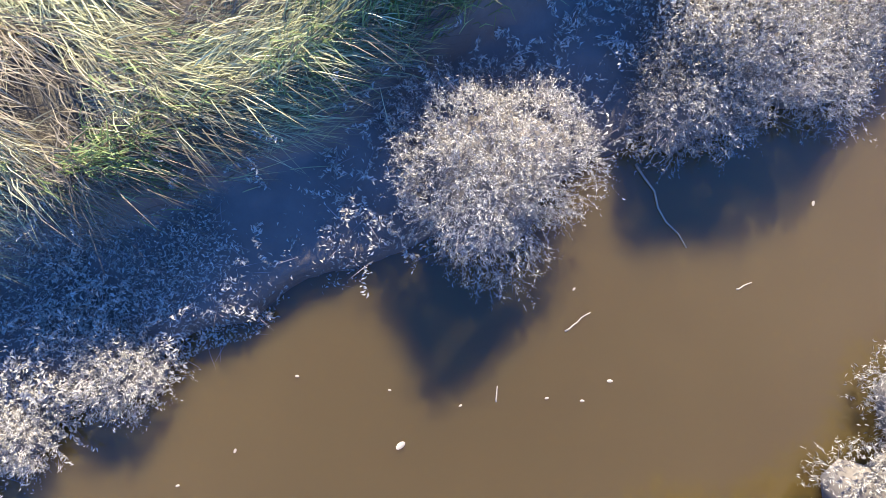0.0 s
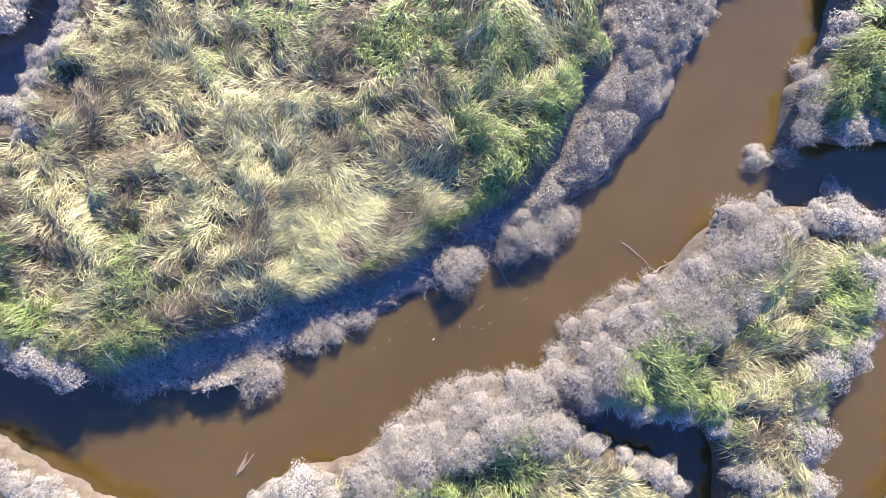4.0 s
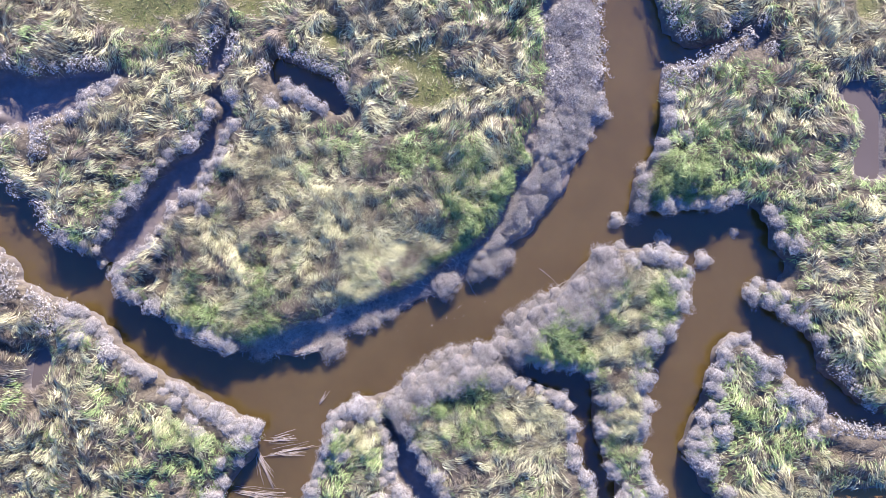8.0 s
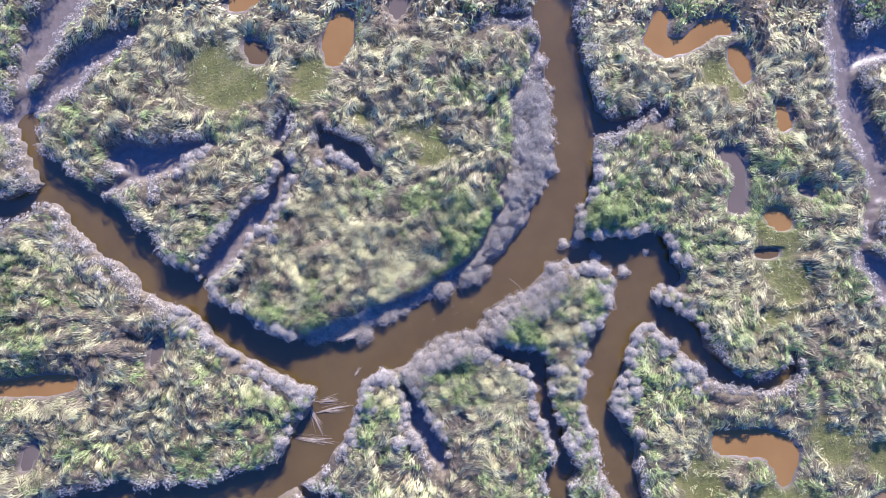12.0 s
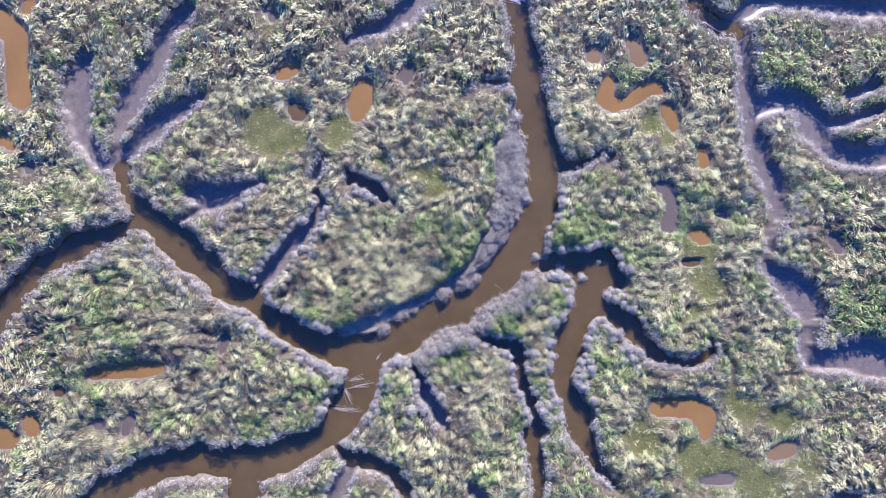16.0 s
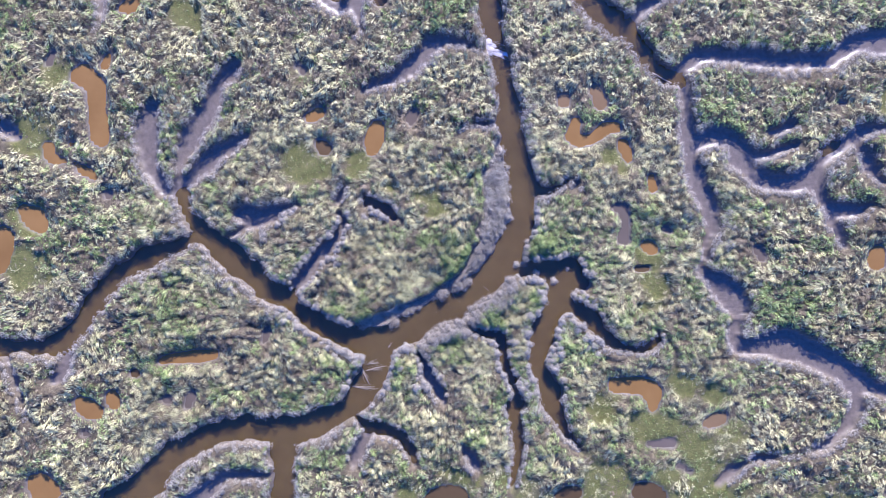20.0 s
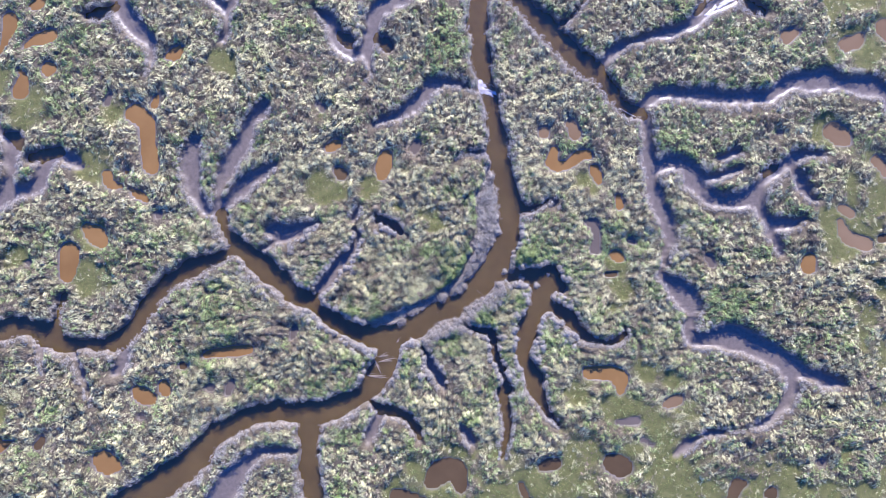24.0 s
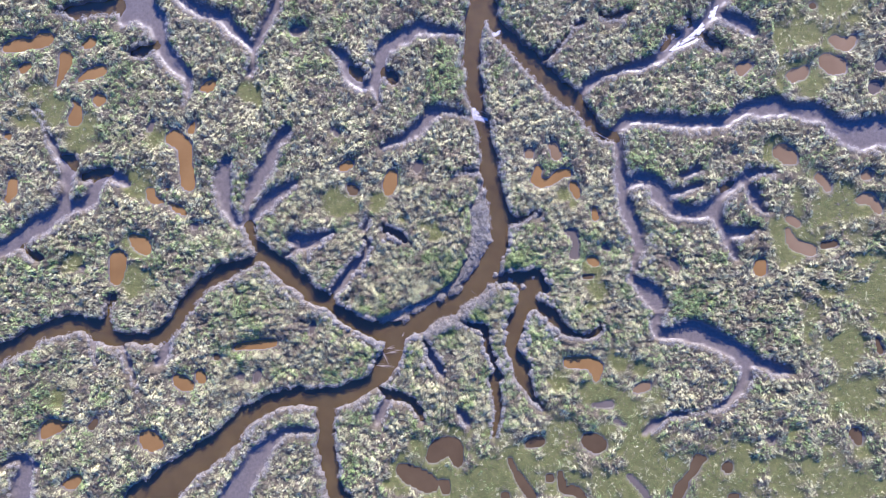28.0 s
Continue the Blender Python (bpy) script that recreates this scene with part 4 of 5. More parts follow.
# ---- shrubs on the banks ----
def shrub_arrays(radius, height, leaves, size, seed):
    """Leaves of a low domed shrub, thick outside and uneven, as folded diamonds."""
    rng = np.random.default_rng(int(seed * 100) + 1)
    t, u = rng.uniform(0, 2 * np.pi, leaves), rng.uniform(0.0, 1.0, leaves)
    up = np.sqrt(u)
    c = np.sqrt(1 - up * up)
    lump = 1 + 0.16 * np.sin(t * 3 + seed) + 0.12 * np.sin(t * 5 + seed * 2.1 + up * 4) + 0.10 * np.sin(t * 2 - up * 9 + seed)
    rr = lump * rng.uniform(0.72, 1.06, leaves) ** 0.6
    p = np.stack([np.cos(t) * c * radius * rr, np.sin(t) * c * radius * rr, up * height * (1 + (rr - 1) * c) * rng.uniform(0.9, 1.08, leaves)], 1)
    nrm = np.stack([np.cos(t) * c, np.sin(t) * c, up + 0.35], 1) + rng.normal(0, 0.55, (leaves, 3))
    nrm /= np.linalg.norm(nrm, axis=1)[:, None]
    a = np.cross(nrm, rng.normal(0, 1, (leaves, 3)))
    a /= np.linalg.norm(a, axis=1)[:, None] + 1e-6
    b = np.cross(nrm, a)
    sz = (size * rng.uniform(0.6, 1.3, leaves))[:, None]
    v = np.stack([p - a * sz, p + b * sz * 0.62, p + a * sz * 0.9 + nrm * sz * 0.3], 1).reshape(-1, 3)
    return v, 3 * np.arange(leaves)[:, None] + [0, 1, 2]


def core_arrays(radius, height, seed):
    """A solid lumpy dome of twig brown, added so nothing shows through the leaves."""
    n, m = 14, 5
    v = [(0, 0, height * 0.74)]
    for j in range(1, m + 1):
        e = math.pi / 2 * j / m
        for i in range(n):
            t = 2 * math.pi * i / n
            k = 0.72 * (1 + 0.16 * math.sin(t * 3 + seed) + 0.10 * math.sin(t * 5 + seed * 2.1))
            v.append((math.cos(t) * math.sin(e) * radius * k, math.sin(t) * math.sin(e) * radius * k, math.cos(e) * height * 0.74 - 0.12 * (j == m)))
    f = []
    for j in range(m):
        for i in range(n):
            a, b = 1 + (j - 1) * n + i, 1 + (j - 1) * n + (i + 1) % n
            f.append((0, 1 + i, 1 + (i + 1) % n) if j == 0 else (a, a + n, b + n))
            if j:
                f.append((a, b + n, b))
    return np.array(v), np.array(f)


def shrub(radius, height, leaves, size, seed):
    v, f = core_arrays(radius, height, seed)
    ob = new("bank_shrub", None)
    part("shrub_core", mesh_of("shrub_core", v, f, CORE, True), ob)
    v, f = shrub_arrays(radius, height, leaves, size, seed)
    part("leaves", mesh_of("leaves", v, f, LEAF), ob)
    return ob


def leafy_shrub(radius, height, count, seed, k=15, size=0.0135):
    """A low domed shrub built of many short shoots, each a bare stem set with small leaves."""
    rng = np.random.default_rng(int(seed * 100) + 5)
    v, f = core_arrays(radius, height * 0.9, seed)
    ob = new("bank_shrub", None)
    part("shrub_core", mesh_of("shrub_core", v, f, CORE, True), ob)
    t, up = rng.uniform(0, 2 * np.pi, count), np.sqrt(rng.uniform(0, 1, count))
    c = np.sqrt(1 - up * up)
    lump = (1 + 0.13 * np.sin(t * 3 + seed) + 0.09 * np.sin(t * 5 + seed * 2.1 + up * 4) + 0.08 * np.sin(t * 2 - up * 9 + seed)) * rng.uniform(0.74, 0.97, count)
    p = np.stack([np.cos(t) * c * radius * lump, np.sin(t) * c * radius * lump, up * height * (0.6 + 0.4 * lump)], 1)
    out = np.stack([np.cos(t) * c, np.sin(t) * c, up * 0.8], 1) + rng.normal(0, 0.5, (count, 3))
    out /= np.linalg.norm(out, axis=1)[:, None]
    out[:, 2] = np.maximum(out[:, 2], -0.2)
    long = rng.uniform(0.07, 0.19, count)
    side = np.cross(out, [0, 0, 1]) * 0.0028
    p[:, 2] = np.maximum(p[:, 2], 0.04)
    v = np.stack([p - side, p + side, p + out * long[:, None]], 1).reshape(-1, 3)
    tagged(part("bare_stem", mesh_of("bare_stem", v, np.arange(3 * count).reshape(-1, 3), TWIG), ob), "thin bare grey stems", kind="stuff")
    n = count * k
    s = np.tile(np.linspace(0.25, 1.05, k), count)
    bend = np.repeat(rng.normal(0, 0.35, (count, 3)), k, 0) * (s ** 2)[:, None]
    o, ln = np.repeat(out, k, 0), np.repeat(long, k)[:, None]
    q = np.repeat(p, k, 0) + (o + bend) * ln * s[:, None] + rng.normal(0, 0.006, (n, 3))
    a = o * 0.5 + rng.normal(0, 0.75, (n, 3))
    a /= np.linalg.norm(a, axis=1)[:, None]
    b = np.cross(a, o + rng.normal(0, 0.4, (n, 3)))
    b /= np.linalg.norm(b, axis=1)[:, None] + 1e-6
    sz = (size * rng.uniform(0.6, 1.35, n))[:, None]
    v = np.stack([q - a * sz * 0.3, q + a * sz * 0.8 + b * sz * 0.42, q + a * sz * 1.7], 1).reshape(-1, 3)
    part("leaves", mesh_of("leaves", v, np.arange(3 * n).reshape(-1, 3), LEAF), ob)
    return ob


# the shrubs that stand alone or lean over the water near the start
NEAR = [(-1.84, -7.80, 1.06, 0.68), (0.12, -7.05, 0.72, 0.5), (0.55, -6.55, 0.85, 0.58), (1.2, -6.45, 0.9, 0.6), (1.75, -6.0, 0.9, 0.6), (-5.3, -9.8, 0.5, 0.32), (-6.3, -10.35, 0.45, 0.28)]
NEAR += [
    (-4.76, -15.41, 0.88, 0.56), (-4.33, -14.90, 0.79, 0.51), (-3.81, -14.18, 0.86, 0.59), (-3.33, -13.65, 0.74, 0.49), (-2.48, -13.25, 0.89, 0.62), (-1.96, -12.75, 0.82, 0.52), (-1.37, -12.37, 0.76, 0.57), (-0.63, -12.17, 0.72, 0.50),
    (0.55, -12.01, 0.88, 0.65), (1.08, -12.08, 0.76, 0.49), (1.70, -11.60, 0.81, 0.55), (2.05, -11.00, 0.72, 0.54), (2.63, -10.14, 0.87, 0.54), (3.23, -9.83, 0.88, 0.57), (3.78, -9.20, 0.73, 0.49), (4.52, -8.72, 0.76, 0.51),
    (5.24, -8.32, 0.71, 0.47), (6.04, -8.35, 0.87, 0.55), (6.60, -7.67, 0.84, 0.58), (7.32, -7.20, 0.64, 0.46), (7.40, -6.57, 0.64, 0.44), (7.94, -5.74, 0.71, 0.50), (-4.35, -16.08, 0.64, 0.43), (-4.09, -15.49, 0.75, 0.52),
]
NEAR += [
    (-3.55, -14.61, 0.76, 0.53), (-3.00, -13.92, 0.65, 0.43), (-2.23, -13.79, 0.83, 0.60), (-1.52, -13.21, 0.67, 0.45), (-0.89, -12.91, 0.87, 0.61), (0.00, -12.68, 0.62, 0.46), (0.79, -12.62, 0.72, 0.48), (1.77, -12.66, 0.83, 0.58),
    (2.30, -12.23, 0.76, 0.56), (2.73, -11.62, 0.85, 0.61), (2.97, -10.72, 0.64, 0.47), (3.41, -10.48, 0.69, 0.47), (4.04, -9.62, 0.85, 0.62), (4.78, -9.25, 0.73, 0.54), (5.61, -9.04, 0.84, 0.53), (6.49, -8.94, 0.88, 0.62),
    (7.12, -8.48, 0.84, 0.57), (7.50, -7.83, 0.71, 0.48), (8.09, -7.09, 0.83, 0.62), (8.55, -6.47, 0.80, 0.50), (-3.85, -16.62, 0.81, 0.60), (-3.46, -15.84, 0.63, 0.46), (-3.09, -15.31, 0.70, 0.44), (-2.84, -14.59, 0.83, 0.58),
]
NEAR += [
    (-1.92, -14.26, 0.69, 0.48), (-1.10, -14.05, 0.87, 0.63), (-0.26, -13.47, 0.82, 0.60), (0.31, -13.29, 0.76, 0.54), (1.36, -13.44, 0.89, 0.58), (1.87, -13.41, 0.85, 0.54), (2.47, -12.76, 0.85, 0.61), (2.91, -12.10, 0.72, 0.54),
    (3.60, -11.30, 0.84, 0.55), (3.81, -10.94, 0.77, 0.50), (4.48, -10.24, 0.69, 0.45), (5.12, -9.80, 0.82, 0.53), (6.16, -9.80, 0.88, 0.56), (6.88, -9.44, 0.85, 0.64), (7.49, -8.99, 0.74, 0.50), (8.01, -8.50, 0.87, 0.59),
    (8.48, -7.71, 0.81, 0.51), (8.79, -6.98, 0.69, 0.49), (10.56, -0.92, 0.60, 0.42), (10.49, -1.78, 0.60, 0.42), (10.33, -2.55, 0.60, 0.42), (10.09, -3.24, 0.60, 0.42), (10.72, -0.05, 0.60, 0.42),
]
NEAR += [(-8.98, -12.07, 1.05, 0.6), (-13.5, -12.5, 0.85, 0.4), (-7.2, -10.6, 0.7, 0.3), (8.1, -5.8, 1.0, 0.75)]
LONE = [(14.56, -5.76, 0.68, 0.5), (9.04, -3.4, 0.6, 0.45), (11.93, -4.58, 0.62, 0.45), (16.55, -3.96, 0.4, 0.3), (17.92, -8.16, 0.75, 0.5)]
SHRUB = "silvery grey saltmarsh shrub on the muddy bank"
for i, (x, y, r, h) in enumerate(NEAR):
    z = float(ground_height(np.array([x]), np.array([y]))[0])
    ob = leafy_shrub(r, h, int((2300 if i < 7 else 1300) * r * r) + 60, i * 1.7 + 0.4, 15 if i < 7 else 10, 0.0165 if i < 7 else 0.021)
    ob.matrix_basis = pose(x, y, max(z, -0.02) - 0.03)
    tagged(ob, SHRUB, "shrub", "bank shrubs")
protos = []
for i in range(10):
    ob = shrub(0.75, 0.55, 3600, 0.034, 3 + i * 2.3) if i < 5 else shrub(0.75, 0.55, 1700, 0.044, 3 + i * 2.3)
    protos.append(tagged(ob, SHRUB, "shrub", "bank shrubs"))
spots = []
for x, y, r, h in LONE:
    spots.append((x, y, r, -9.0, 0))
for muddy, line in CREEKS:
    ln = smooth_line(line, 6)
    seg = np.hypot(*(ln[1:, :2] - ln[:-1, :2]).T)
    far = np.concatenate([[0], np.cumsum(seg)])
    for side in (-1, 1):
        s = 0.3
        while s < far[-1]:
            k = min(np.searchsorted(far, s) - 1, len(ln) - 2)
            k = max(k, 0)
            f = (s - far[k]) / max(seg[k], 1e-6)
            p, w = ln[k, :2] + (ln[k + 1, :2] - ln[k, :2]) * f, ln[k, 2]
            dx, dy = (ln[k + 1, :2] - ln[k, :2]) / max(seg[k], 1e-6)
            r = RNG.uniform(0.45, 0.95) * min(1.0, 0.6 + w * 0.25)
            nx_, ny_ = -dy * side, dx * side
            off = w + r * 0.65 + (RNG.uniform(-0.25, 0.2) if ny_ < 0.3 else RNG.uniform(-0.3, 0.1))
            spots.append((p[0] + nx_ * off, p[1] + ny_ * off, r, ny_, 0))
            if ny_ < 0.45 and w > 1.0 and RNG.random() < 0.65:
                off += RNG.uniform(0.6, 1.1)
                spots.append((p[0] + nx_ * off, p[1] + ny_ * off, r * RNG.uniform(0.7, 1.0), ny_, 1))
                if ny_ < -0.2 and zone(p[0], p[1]) < 25 and RNG.random() < 0.5:
                    off += RNG.uniform(0.6, 1.1)
                    spots.append((p[0] + nx_ * off, p[1] + ny_ * off, r * RNG.uniform(0.7, 1.0), ny_, 2))
            s += r * (RNG.uniform(0.6, 1.1) if ny_ < 0.3 else RNG.uniform(0.8, 1.6))
for k in range(700):
    x, y = RNG.uniform(0, 9), RNG.uniform(-3, 16)
    if zone(x, y) > 8.5 and field(SH, np.array([x]), np.array([y]))[0] < -0.25:
        spots.append((x, y, RNG.uniform(0.35, 0.7), -8.0, 0))
sx_, sy_ = np.array([s[0] for s in spots]), np.array([s[1] for s in spots])
for _ in range(3):
    gd = field(D, sx_, sy_) - np.array([s[2] * (0.35, 1.2, 2.1)[s[4]] for s in spots])
    move = np.where(np.array([s[3] for s in spots]) > -5, np.clip(gd, -0.6, 0.6) * 0.8, 0)
    sx_, sy_ = sx_ - field(gx_, sx_, sy_) * move, sy_ - field(gy_, sx_, sy_) * move
sd, ssh, sz_ = field(D, sx_, sy_), field(SH, sx_, sy_), ground_height(sx_, sy_)
spd = field(PD, sx_, sy_)
order = np.argsort(zone(sx_, sy_))
taken, far_v, far_f, nv = 0, [], [], 0
grid = {}
for i in order:
    r, ny_ = spots[i][2:4]
    x, y = float(sx_[i]), float(sy_[i])
    if abs(x) > 97 or abs(y) > 58:
        continue
    if zone(x, y) > 16 and (spots[i][4] > 0 or 0.2 < ny_) and lattice(np.array(i), np.array(3), 5) > 0.45:
        continue
    if ny_ > -5 and ssh[i] < 0.2 and zone(x, y) < 9:
        continue
    if ny_ > -5 and not -0.2 < sd[i] < 1.9:
        continue
    if any(math.hypot(x - a, y - b) < (r + c) * 0.8 for a, b, c, _ in NEAR) or spd[i] < 0.2:
        continue
    near = [grid.get((int(x // 1) + u, int(y // 1) + v), []) for u in (-1, 0, 1) for v in (-1, 0, 1)]
    if any(math.hypot(x - a, y - b) < (r + c) * 0.45 for cell in near for a, b, c in cell):
        continue
    grid.setdefault((int(x // 1), int(y // 1)), []).append((x, y, r))
    base = max(float(sz_[i]), -0.05) - 0.06
    if taken < 300:
        src = protos[taken % 5 + (5 if taken >= 65 else 0)]
        m = pose(x, y, base, 0, 0, RNG.uniform(0, 360)) @ Matrix.Diagonal((r / 0.75, r / 0.75, RNG.uniform(0.75, 1.1) * r / 0.75, 1))
        if taken < 5 or 65 <= taken < 70:
            src.matrix_basis = m
        else:
            ob = copy_thing(src, m)
            ob.matrix_basis = m
        taken += 1
    else:
        v, f = shrub_arrays(r, r * 0.75, int(290 * r) + 20, 0.078, i * 0.37)
        far_v.append(v + [x, y, base])
        far_f.append(f + nv)
        nv += len(v)
tagged(new("far_shrubs", mesh_of("far_shrubs", np.vstack(far_v), np.vstack(far_f), LEAF)), "silvery grey saltmarsh shrubs fringing the distant creeks", "shrub", kind="stuff")


# ---- low thicket that covers the shelf below the grass edge: dense round the bend, thin over the mud at its lower end ----
def thicket(lo, hi, count, size, twigs):
    x1, x2 = START[0] - hi * 1.78, min(START[0] + hi * 1.78, 13)
    n = int((x2 - x1) * 2 * min(hi, 20) * count)
    x, y = RNG.uniform(x1, x2, n), RNG.uniform(START[1] - min(hi, 20), START[1] + min(hi, 20), n)
    d, sh = field(D, x, y), field(SH, x, y)
    lush = np.clip((x * 0.85 + y * 0.5 + 3.75) * 1.8, 0, 1)
    thin = np.clip((vnoise(x, y, 0.8, 131) - 0.35) * 1.6, 0, 1) * 0.03 + 0.30 * np.clip(2.0 - np.hypot((x + 4.95) / 1.25, (y + 9.25) / 0.75), 0, 1) * np.clip((vnoise(x, y, 0.45, 133) - 0.3) * 3, 0, 1)
    zn = zone(x, y)
    hump = np.where(zn < 9.5, 0.75, 0.35) * domes(x, y, 1.0, 121) + np.where(zn < 9.5, 0.0, 0.75) * domes(x, y, 1.7, 123) + 0.35 * domes(x, y, 0.45, 127)
    edge = np.clip((-sh - 0.3) * 1.6, 0, 1) * np.clip((d + 0.25) * 2.5, 0, 1)
    ok = (zn >= lo) & (zn < hi) & (sh < 0.05) & (d > -0.25) & ((zn < 9.5) | (hump > 0.22)) & (RNG.random(n) < thin + lush * np.clip((-sh - 0.35) * 3, 0.03, 1))
    x, y, lush, hump, edge = x[ok], y[ok], lush[ok], hump[ok], edge[ok]
    m = len(x)
    high = edge * (0.06 + lush * (0.03 + 0.62 * hump)) * RNG.uniform(0.75, 1.05, m) + 0.02
    p = np.stack([x, y, np.maximum(ground_height(x, y), 0) + high], 1)
    nrm = RNG.normal(0, 0.8, (m, 3)) + [0, 0, 0.6]
    nrm /= np.linalg.norm(nrm, axis=1)[:, None]
    a = np.cross(nrm, RNG.normal(0, 1, (m, 3)))
    a /= np.linalg.norm(a, axis=1)[:, None]
    b = np.cross(nrm, a)
    sz = (size * RNG.uniform(0.6, 1.3, m))[:, None]
    v = np.stack([p - a * sz, p + b * sz * 0.62, p + a * sz * 0.9 + nrm * sz * 0.3], 1).reshape(-1, 3)
    tagged(new("creeping_shrubs", mesh_of("creeping_shrubs", v, 3 * np.arange(m)[:, None] + [0, 1, 2], LEAF)), "low silvery grey creeping shrubs over the mud shelf", "shrub", kind="stuff")
    if twigs:
        k = RNG.random(m) < twigs
        v, f = ribbons(p[k, 0], p[k, 1], p[k, 2] - high[k], RNG.uniform(0, 6.3, k.sum()), RNG.uniform(0.1, 0.35, k.sum()), high[k] * 0.9, np.full(k.sum(), size * 0.22), 2, 0.8)
        tagged(new("bare_stems", mesh_of("bare_stems", v, f, TWIG)), "thin bare grey stems creeping over the mud", "stem", kind="stuff")


thicket(0.0, 3.4, 8000, 0.022, 0.06)
thicket(3.4, 9.5, 2400, 0.030, 0.06)
thicket(9.5, 25.0, 800, 0.042, 0.0)


def sprigs(count):
    """Creeping stems with small leaves that straggle over the mud of the shelf."""
    x, y = RNG.uniform(-17, 1, count), RNG.uniform(-15, -4.5, count)
    keep = (RNG.random(count) < np.where(x < -3.7, 1.0, 0.10)) & (field(SH, x, y) < 0.15) & (field(D, x, y) > -0.2) & (RNG.random(count) < np.clip((fbm(x, y, 1.3, 151) - 0.33) * 3.5, 0.05, 1))
    x, y = x[keep], y[keep]
    n, k = len(x), 18
    turn, long = RNG.uniform(0, 6.3, n), RNG.uniform(0.12, 0.36, n)
    bend = RNG.normal(0, 0.8, n)
    z = np.maximum(ground_height(x, y), 0.0)
    rise = RNG.uniform(0.03, 0.14, n)
    v, f = ribbons(x, y, z, turn, long, rise, np.full(n, 0.008), 2, 0.9)
    tagged(new("bare_stems", mesh_of("bare_stems", v, f, TWIG)), "thin bare grey stems creeping over the mud", "stem", kind="stuff")
    s = np.tile(np.linspace(0.15, 1.05, k), n)
    rep = lambda q: np.repeat(q, k)
    t = rep(turn) + rep(bend) * s * 0.6
    p = np.stack([rep(x) + np.cos(t) * rep(long) * s, rep(y) + np.sin(t) * rep(long) * s, rep(z) + rep(rise) * np.sin(s * 2.2) + 0.01], 1) + RNG.normal(0, 0.014, (n * k, 3))
    a = RNG.normal(0, 1, (n * k, 3)) * [1, 1, 0.5]
    a /= np.linalg.norm(a, axis=1)[:, None]
    b = np.cross(a, RNG.normal(0, 0.4, (n * k, 3)) + [0, 0, 1])
    b /= np.linalg.norm(b, axis=1)[:, None]
    sz = (0.028 * RNG.uniform(0.6, 1.3, n * k))[:, None]
    v = np.stack([p - a * sz, p + b * sz * 0.6, p + a * sz * 0.9], 1).reshape(-1, 3)
    tagged(new("creeping_shrubs", mesh_of("creeping_shrubs", v, 3 * np.arange(n * k)[:, None] + [0, 1, 2], LEAF)), "straggling silvery grey creeping shrubs over the mud shelf", "shrub", kind="stuff")


sprigs(70000)


# ---- drift: sticks, reeds, leaves and litter on the water ----
def tube(points, r0, r1, sides=6):
    """A tapered, slightly crooked stem through points."""
    p = [Vector(q) for q in points]
    v, f = [], []
    for i, q in enumerate(p):
        t = (p[min(i + 1, len(p) - 1)] - p[max(i - 1, 0)]).normalized()
        u = t.orthogonal().normalized()
        w = t.cross(u)
        r = r0 + (r1 - r0) * i / (len(p) - 1)
        for k in range(sides):
            a = 2 * math.pi * k / sides
            v.append(q + (u * math.cos(a) + w * math.sin(a)) * r)
    for i in range(len(p) - 1):
        for k in range(sides):
            a, b = i * sides + k, i * sides + (k + 1) % sides
            f += [(a, b, b + sides), (a, b + sides, a + sides)]
    e = (len(p) - 1) * sides
    f += [(0, k + 1, k) for k in range(1, sides - 1)] + [(e, e + k, e + k + 1) for k in range(1, sides - 1)]
    return np.array([tuple(q) for q in v]), np.array(f)


def stem(name, x1, y1, x2, y2, z, r, label, category, group="", material=None, crook=0.02):
    """A stem that lies from one place to another, a little crooked."""
    n, long = 7, math.hypot(x2 - x1, y2 - y1)
    mx, my = (x1 + x2) / 2, (y1 + y2) / 2
    pts = []
    for i in range(n):
        s = i / (n - 1)
        k = RNG.normal(0, crook) * long if 0 < i < n - 1 else 0
        pts.append((x1 + (x2 - x1) * s - mx - k * (y2 - y1) / long, y1 + (y2 - y1) * s - my + k * (x2 - x1) / long, RNG.uniform(-0.3, 0.3) * r))
    v, f = tube(pts, r, r * 0.55)
    ob = new(name, mesh_of(name, v, f, material or REED, True))
    ob.matrix_basis = pose(mx, my, z + r * 0.5)
    return tagged(ob, label, category, group)


stem("driftwood_stick", -0.36, -7.70, 0.16, -8.52, 0.01, 0.012, "long thin bleached stick floating beside the bank shrub", "stick")
stem("driftwood_stick", -1.03, -9.37, -0.78, -9.18, 0.0, 0.009, "short straw-coloured reed stem floating on the creek", "stick")
stem("driftwood_stick", -1.70, -10.08, -1.69, -9.92, 0.0, 0.009, "short pale reed stem floating on the creek", "stick")
stem("driftwood_stick", 0.67, -8.92, 0.82, -8.85, 0.0, 0.008, "short dry twig floating on the brown water", "stick")
stem("driftwood_stick", 4.18, -6.67, 5.53, -7.70, 0.01, 0.016, "long bare stick drifting towards the far bank", "stick")
stem("driftwood_stick", 5.35, -7.75, 6.25, -7.20, 0.02, 0.022, "forked dead stick caught at the shrub edge", "stick")
stem("driftwood_stick", 5.75, -7.30, 6.20, -7.62, 0.05, 0.016, "dead stick lying across another in the shallows", "stick")
stem("driftwood_log", -12.85, -11.96, -12.44, -12.44, 0.22, 0.07, "weathered grey log lying on the mud bank", "log", "", TWIG)


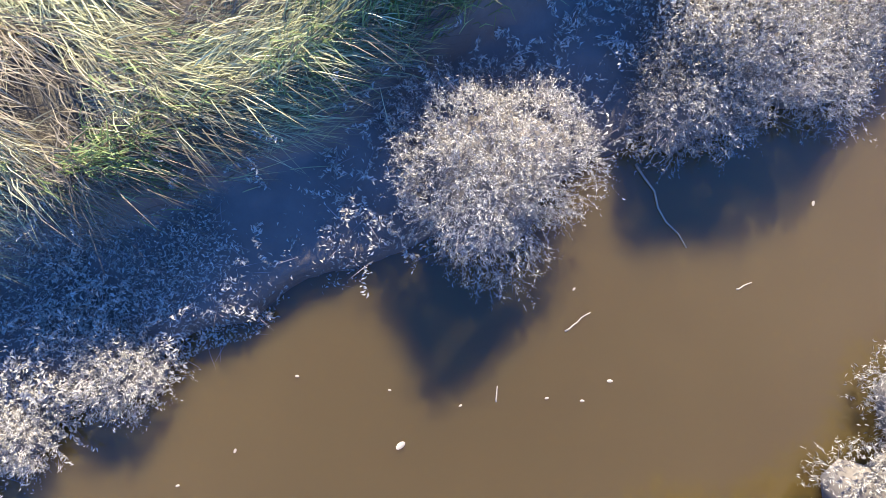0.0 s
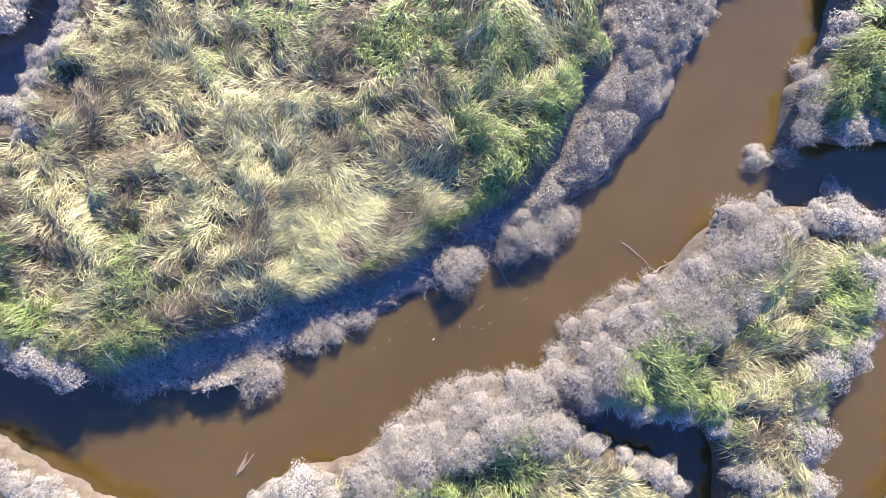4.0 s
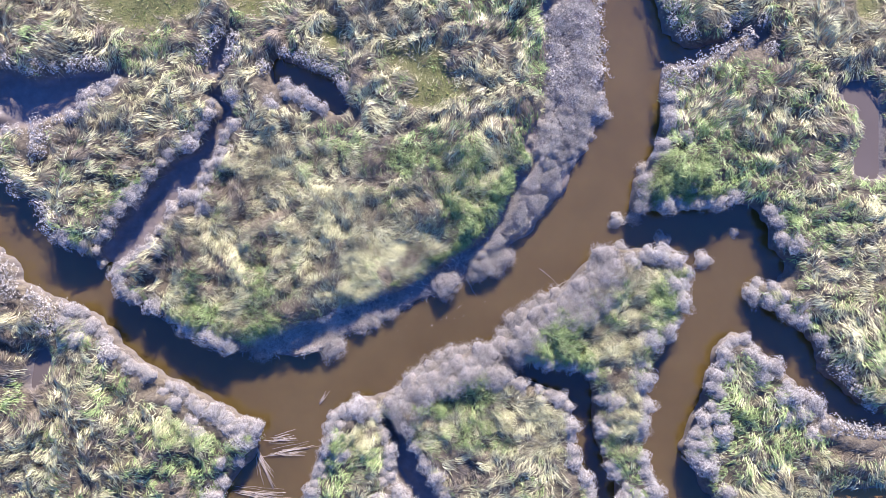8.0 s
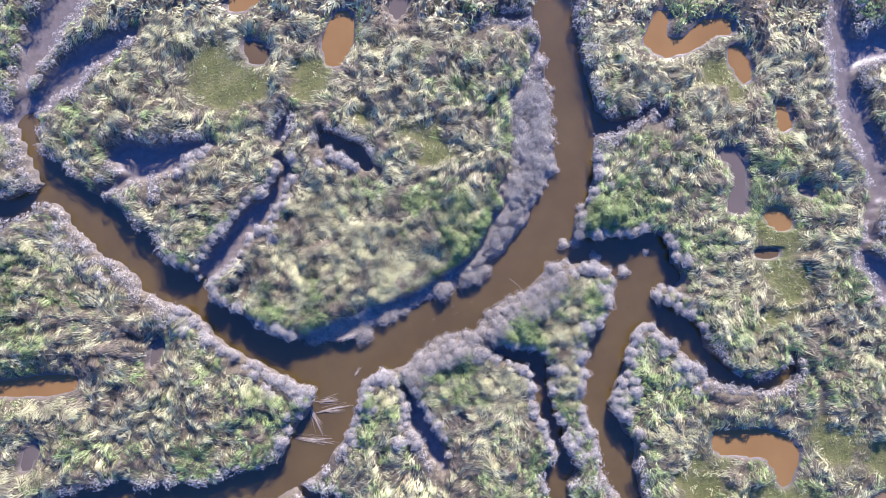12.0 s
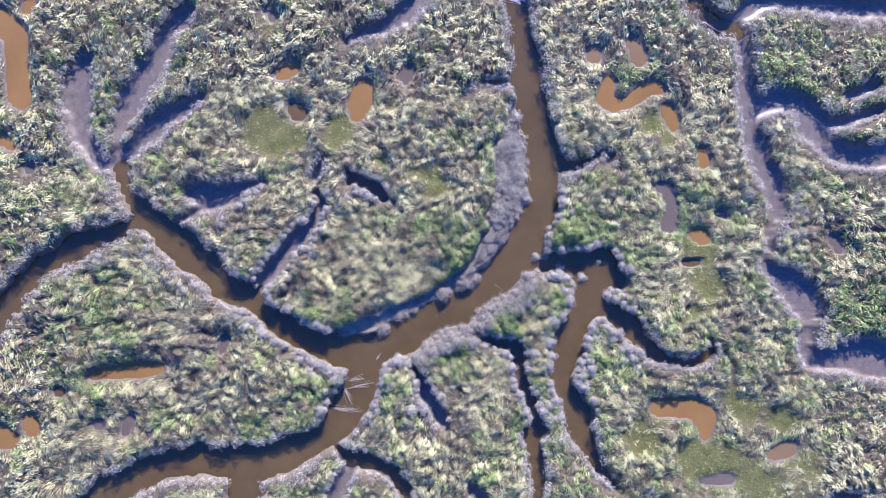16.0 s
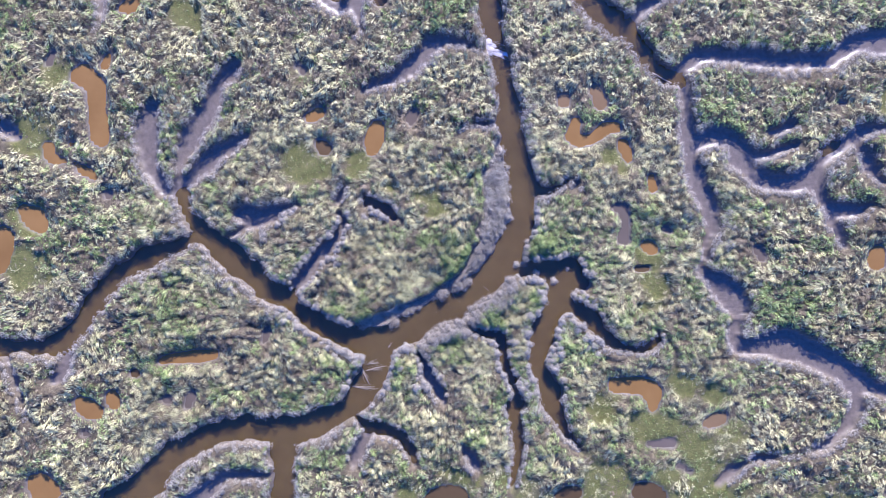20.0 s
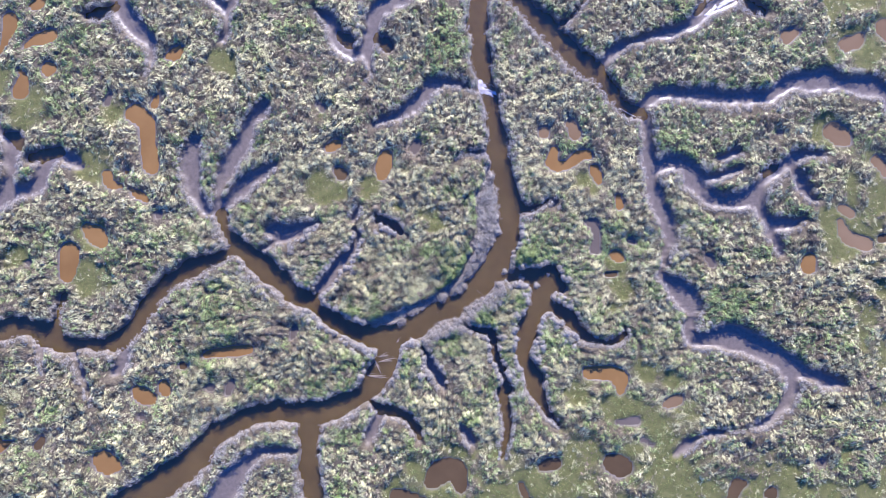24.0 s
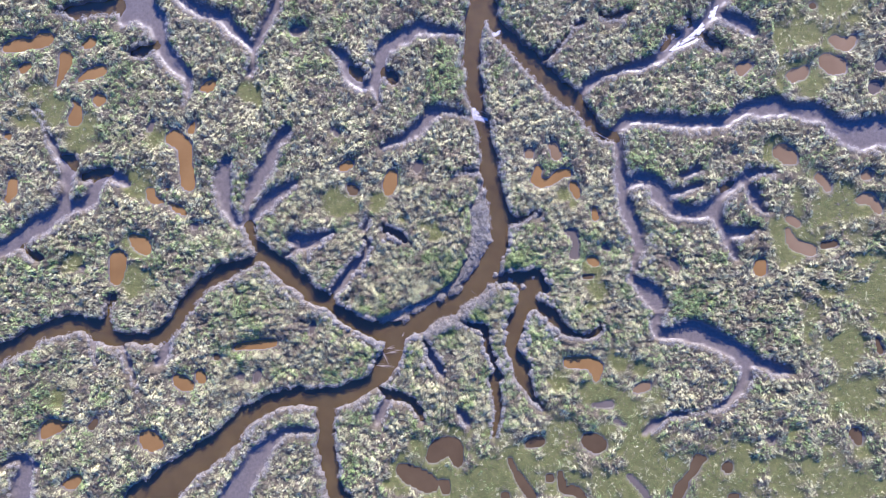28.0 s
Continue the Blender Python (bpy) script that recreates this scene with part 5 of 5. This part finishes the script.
def floating_leaf(x, y, size, turn):
    t = np.linspace(0, 2 * np.pi, 11)[:-1]
    v = np.stack([np.cos(t) * size, np.sin(t) * size * 0.55, 0.004 + 0.12 * size * np.cos(2 * t)], 1)
    ob = new("floating_leaf", mesh_of("floating_leaf", np.vstack([v, [[0, 0, 0.012]]]), [[k, (k + 1) % 10, 10] for k in range(10)], REED))
    ob.matrix_basis = pose(x, y, 0.012, 0, 0, turn)
    tagged(ob, "small pale dead leaf floating on the creek", "leaf", "floating leaves")


for x, y, size, turn in ((-2.63, -10.52, 0.055, 40), (-3.66, -9.86, 0.022, 0), (-4.25, -10.6, 0.025, 70), (-4.8, -10.95, 0.022, 20), (-1.2, -10.03, 0.022, 10), (-0.95, -8.95, 0.02, 50),
                         (-0.58, -9.85, 0.03, 0), (1.42, -8.05, 0.028, 80), (-2.75, -9.98, 0.018, 0), (-2.05, -10.12, 0.02, 30), (-0.85, -10.05, 0.024, 0)):
    floating_leaf(x, y, size, turn)


def raft(spots, n, label, name="drift_reed"):
    """Loose reed stems washed together: bundles (x1, y1, x2, y2, spread)."""
    for x1, y1, x2, y2, spread in spots:
        long = math.hypot(x2 - x1, y2 - y1)
        for k in range(n):
            a, b = RNG.uniform(0, 0.4), RNG.uniform(0.6, 1.05)
            ox, oy = RNG.normal(0, spread), RNG.normal(0, spread)
            tx, ty = RNG.normal(0, spread * 1.6), RNG.normal(0, spread * 1.6)
            stem(name, x1 + (x2 - x1) * a + ox, y1 + (y2 - y1) * a + oy, x1 + (x2 - x1) * b + ox + tx, y1 + (y2 - y1) * b + oy + ty,
                 0.01 + 0.025 * k / n * 3, RNG.uniform(0.007, 0.017), label, "reed", "drifted reeds", None, 0.008)


raft([(-13.81, -18.44, -12.35, -21.14, 0.14), (-13.16, -19.14, -9.92, -18.41, 0.12), (-13.02, -18.24, -11.03, -17.88, 0.10), (-15.24, -21.47, -11.41, -21.75, 0.18)], 17, "bleached reed stems jammed across the creek mouth")
raft([(-9.73, -15.89, -9.07, -14.93, 0.06)], 6, "small tangle of drifted reed stems afloat")
raft([(3.13, 29.51, 7.25, 28.09, 0.35), (3.64, 28.42, 8.34, 27.15, 0.30), (3.26, 30.62, 4.72, 28.43, 0.25)], 14, "whitened drift reeds dammed across the creek")
stem("driftwood_log", 28.86, 25.15, 31.81, 23.65, 0.02, 0.12, "pale fallen log lying across the narrow creek", "log")
raft([(8.07, 43.92, 10.34, 45.28, 0.3)], 7, "pale drift reeds stranded at the creek fork")


FOAM, fnt, fb = nodes_of("dried_scum")
fnt.links.new(ramp(fnt, noise_tex(fnt, 2.5, 6.0, 0.7), [(0.3, (0.34, 0.31, 0.30)), (0.6, (0.66, 0.63, 0.62))]), fb.inputs["Base Color"])
fb.inputs["Roughness"].default_value = 0.7


def scum(x, y, a, b, turn, z, label):
    """A thin floating raft of scum with a ragged edge."""
    n, rows = 48, []
    for k, h in ((1.0, 0.0), (0.9, 0.015), (0.5, 0.02)):
        for i in range(n):
            t = 2 * math.pi * i / n
            r = k * (1 + 0.3 * math.sin(t * 3 + x) + 0.18 * math.sin(t * 7 + y) + 0.1 * math.sin(t * 13 + x * y))
            rows.append((math.cos(t) * a * r, math.sin(t) * b * r, h))
    rows.append((0, 0, 0.02))
    f = []
    for k in range(2):
        for i in range(n):
            p, q = k * n + i, k * n + (i + 1) % n
            f += [(p, q, q + n), (p, q + n, p + n)]
    f += [(2 * n + i, 2 * n + (i + 1) % n, 3 * n) for i in range(n)]
    ob = new("scum_raft", mesh_of("scum_raft", np.array(rows), np.array(f), FOAM, True))
    ob.matrix_basis = pose(x, y, z, 0, 0, turn)
    tagged(ob, label, "scum", "scum rafts")


scum(3.99, 28.99, 2.2, 0.9, -15, 0.01, "whitish scum dammed behind drift reeds in the creek")
scum(6.16, 28.06, 1.8, 0.5, -20, 0.01, "whitish scum caught under drift reeds in the creek")
scum(8.53, 44.60, 1.5, 0.6, 35, 0.01, "pale scum stranded at the creek fork")
scum(45.05, 42.05, 1.2, 0.5, 50, 0.12, "pale scum on the mud of the side creek")
scum(49.58, 45.44, 1.8, 0.6, 40, 0.12, "pale scum on the mud of the side creek")
scum(52.64, 48.84, 1.5, 0.6, 70, 0.12, "pale scum on the mud of the side creek")
scum(47.31, 43.52, 1.4, 0.4, 30, 0.12, "pale scum on the mud of the side creek")
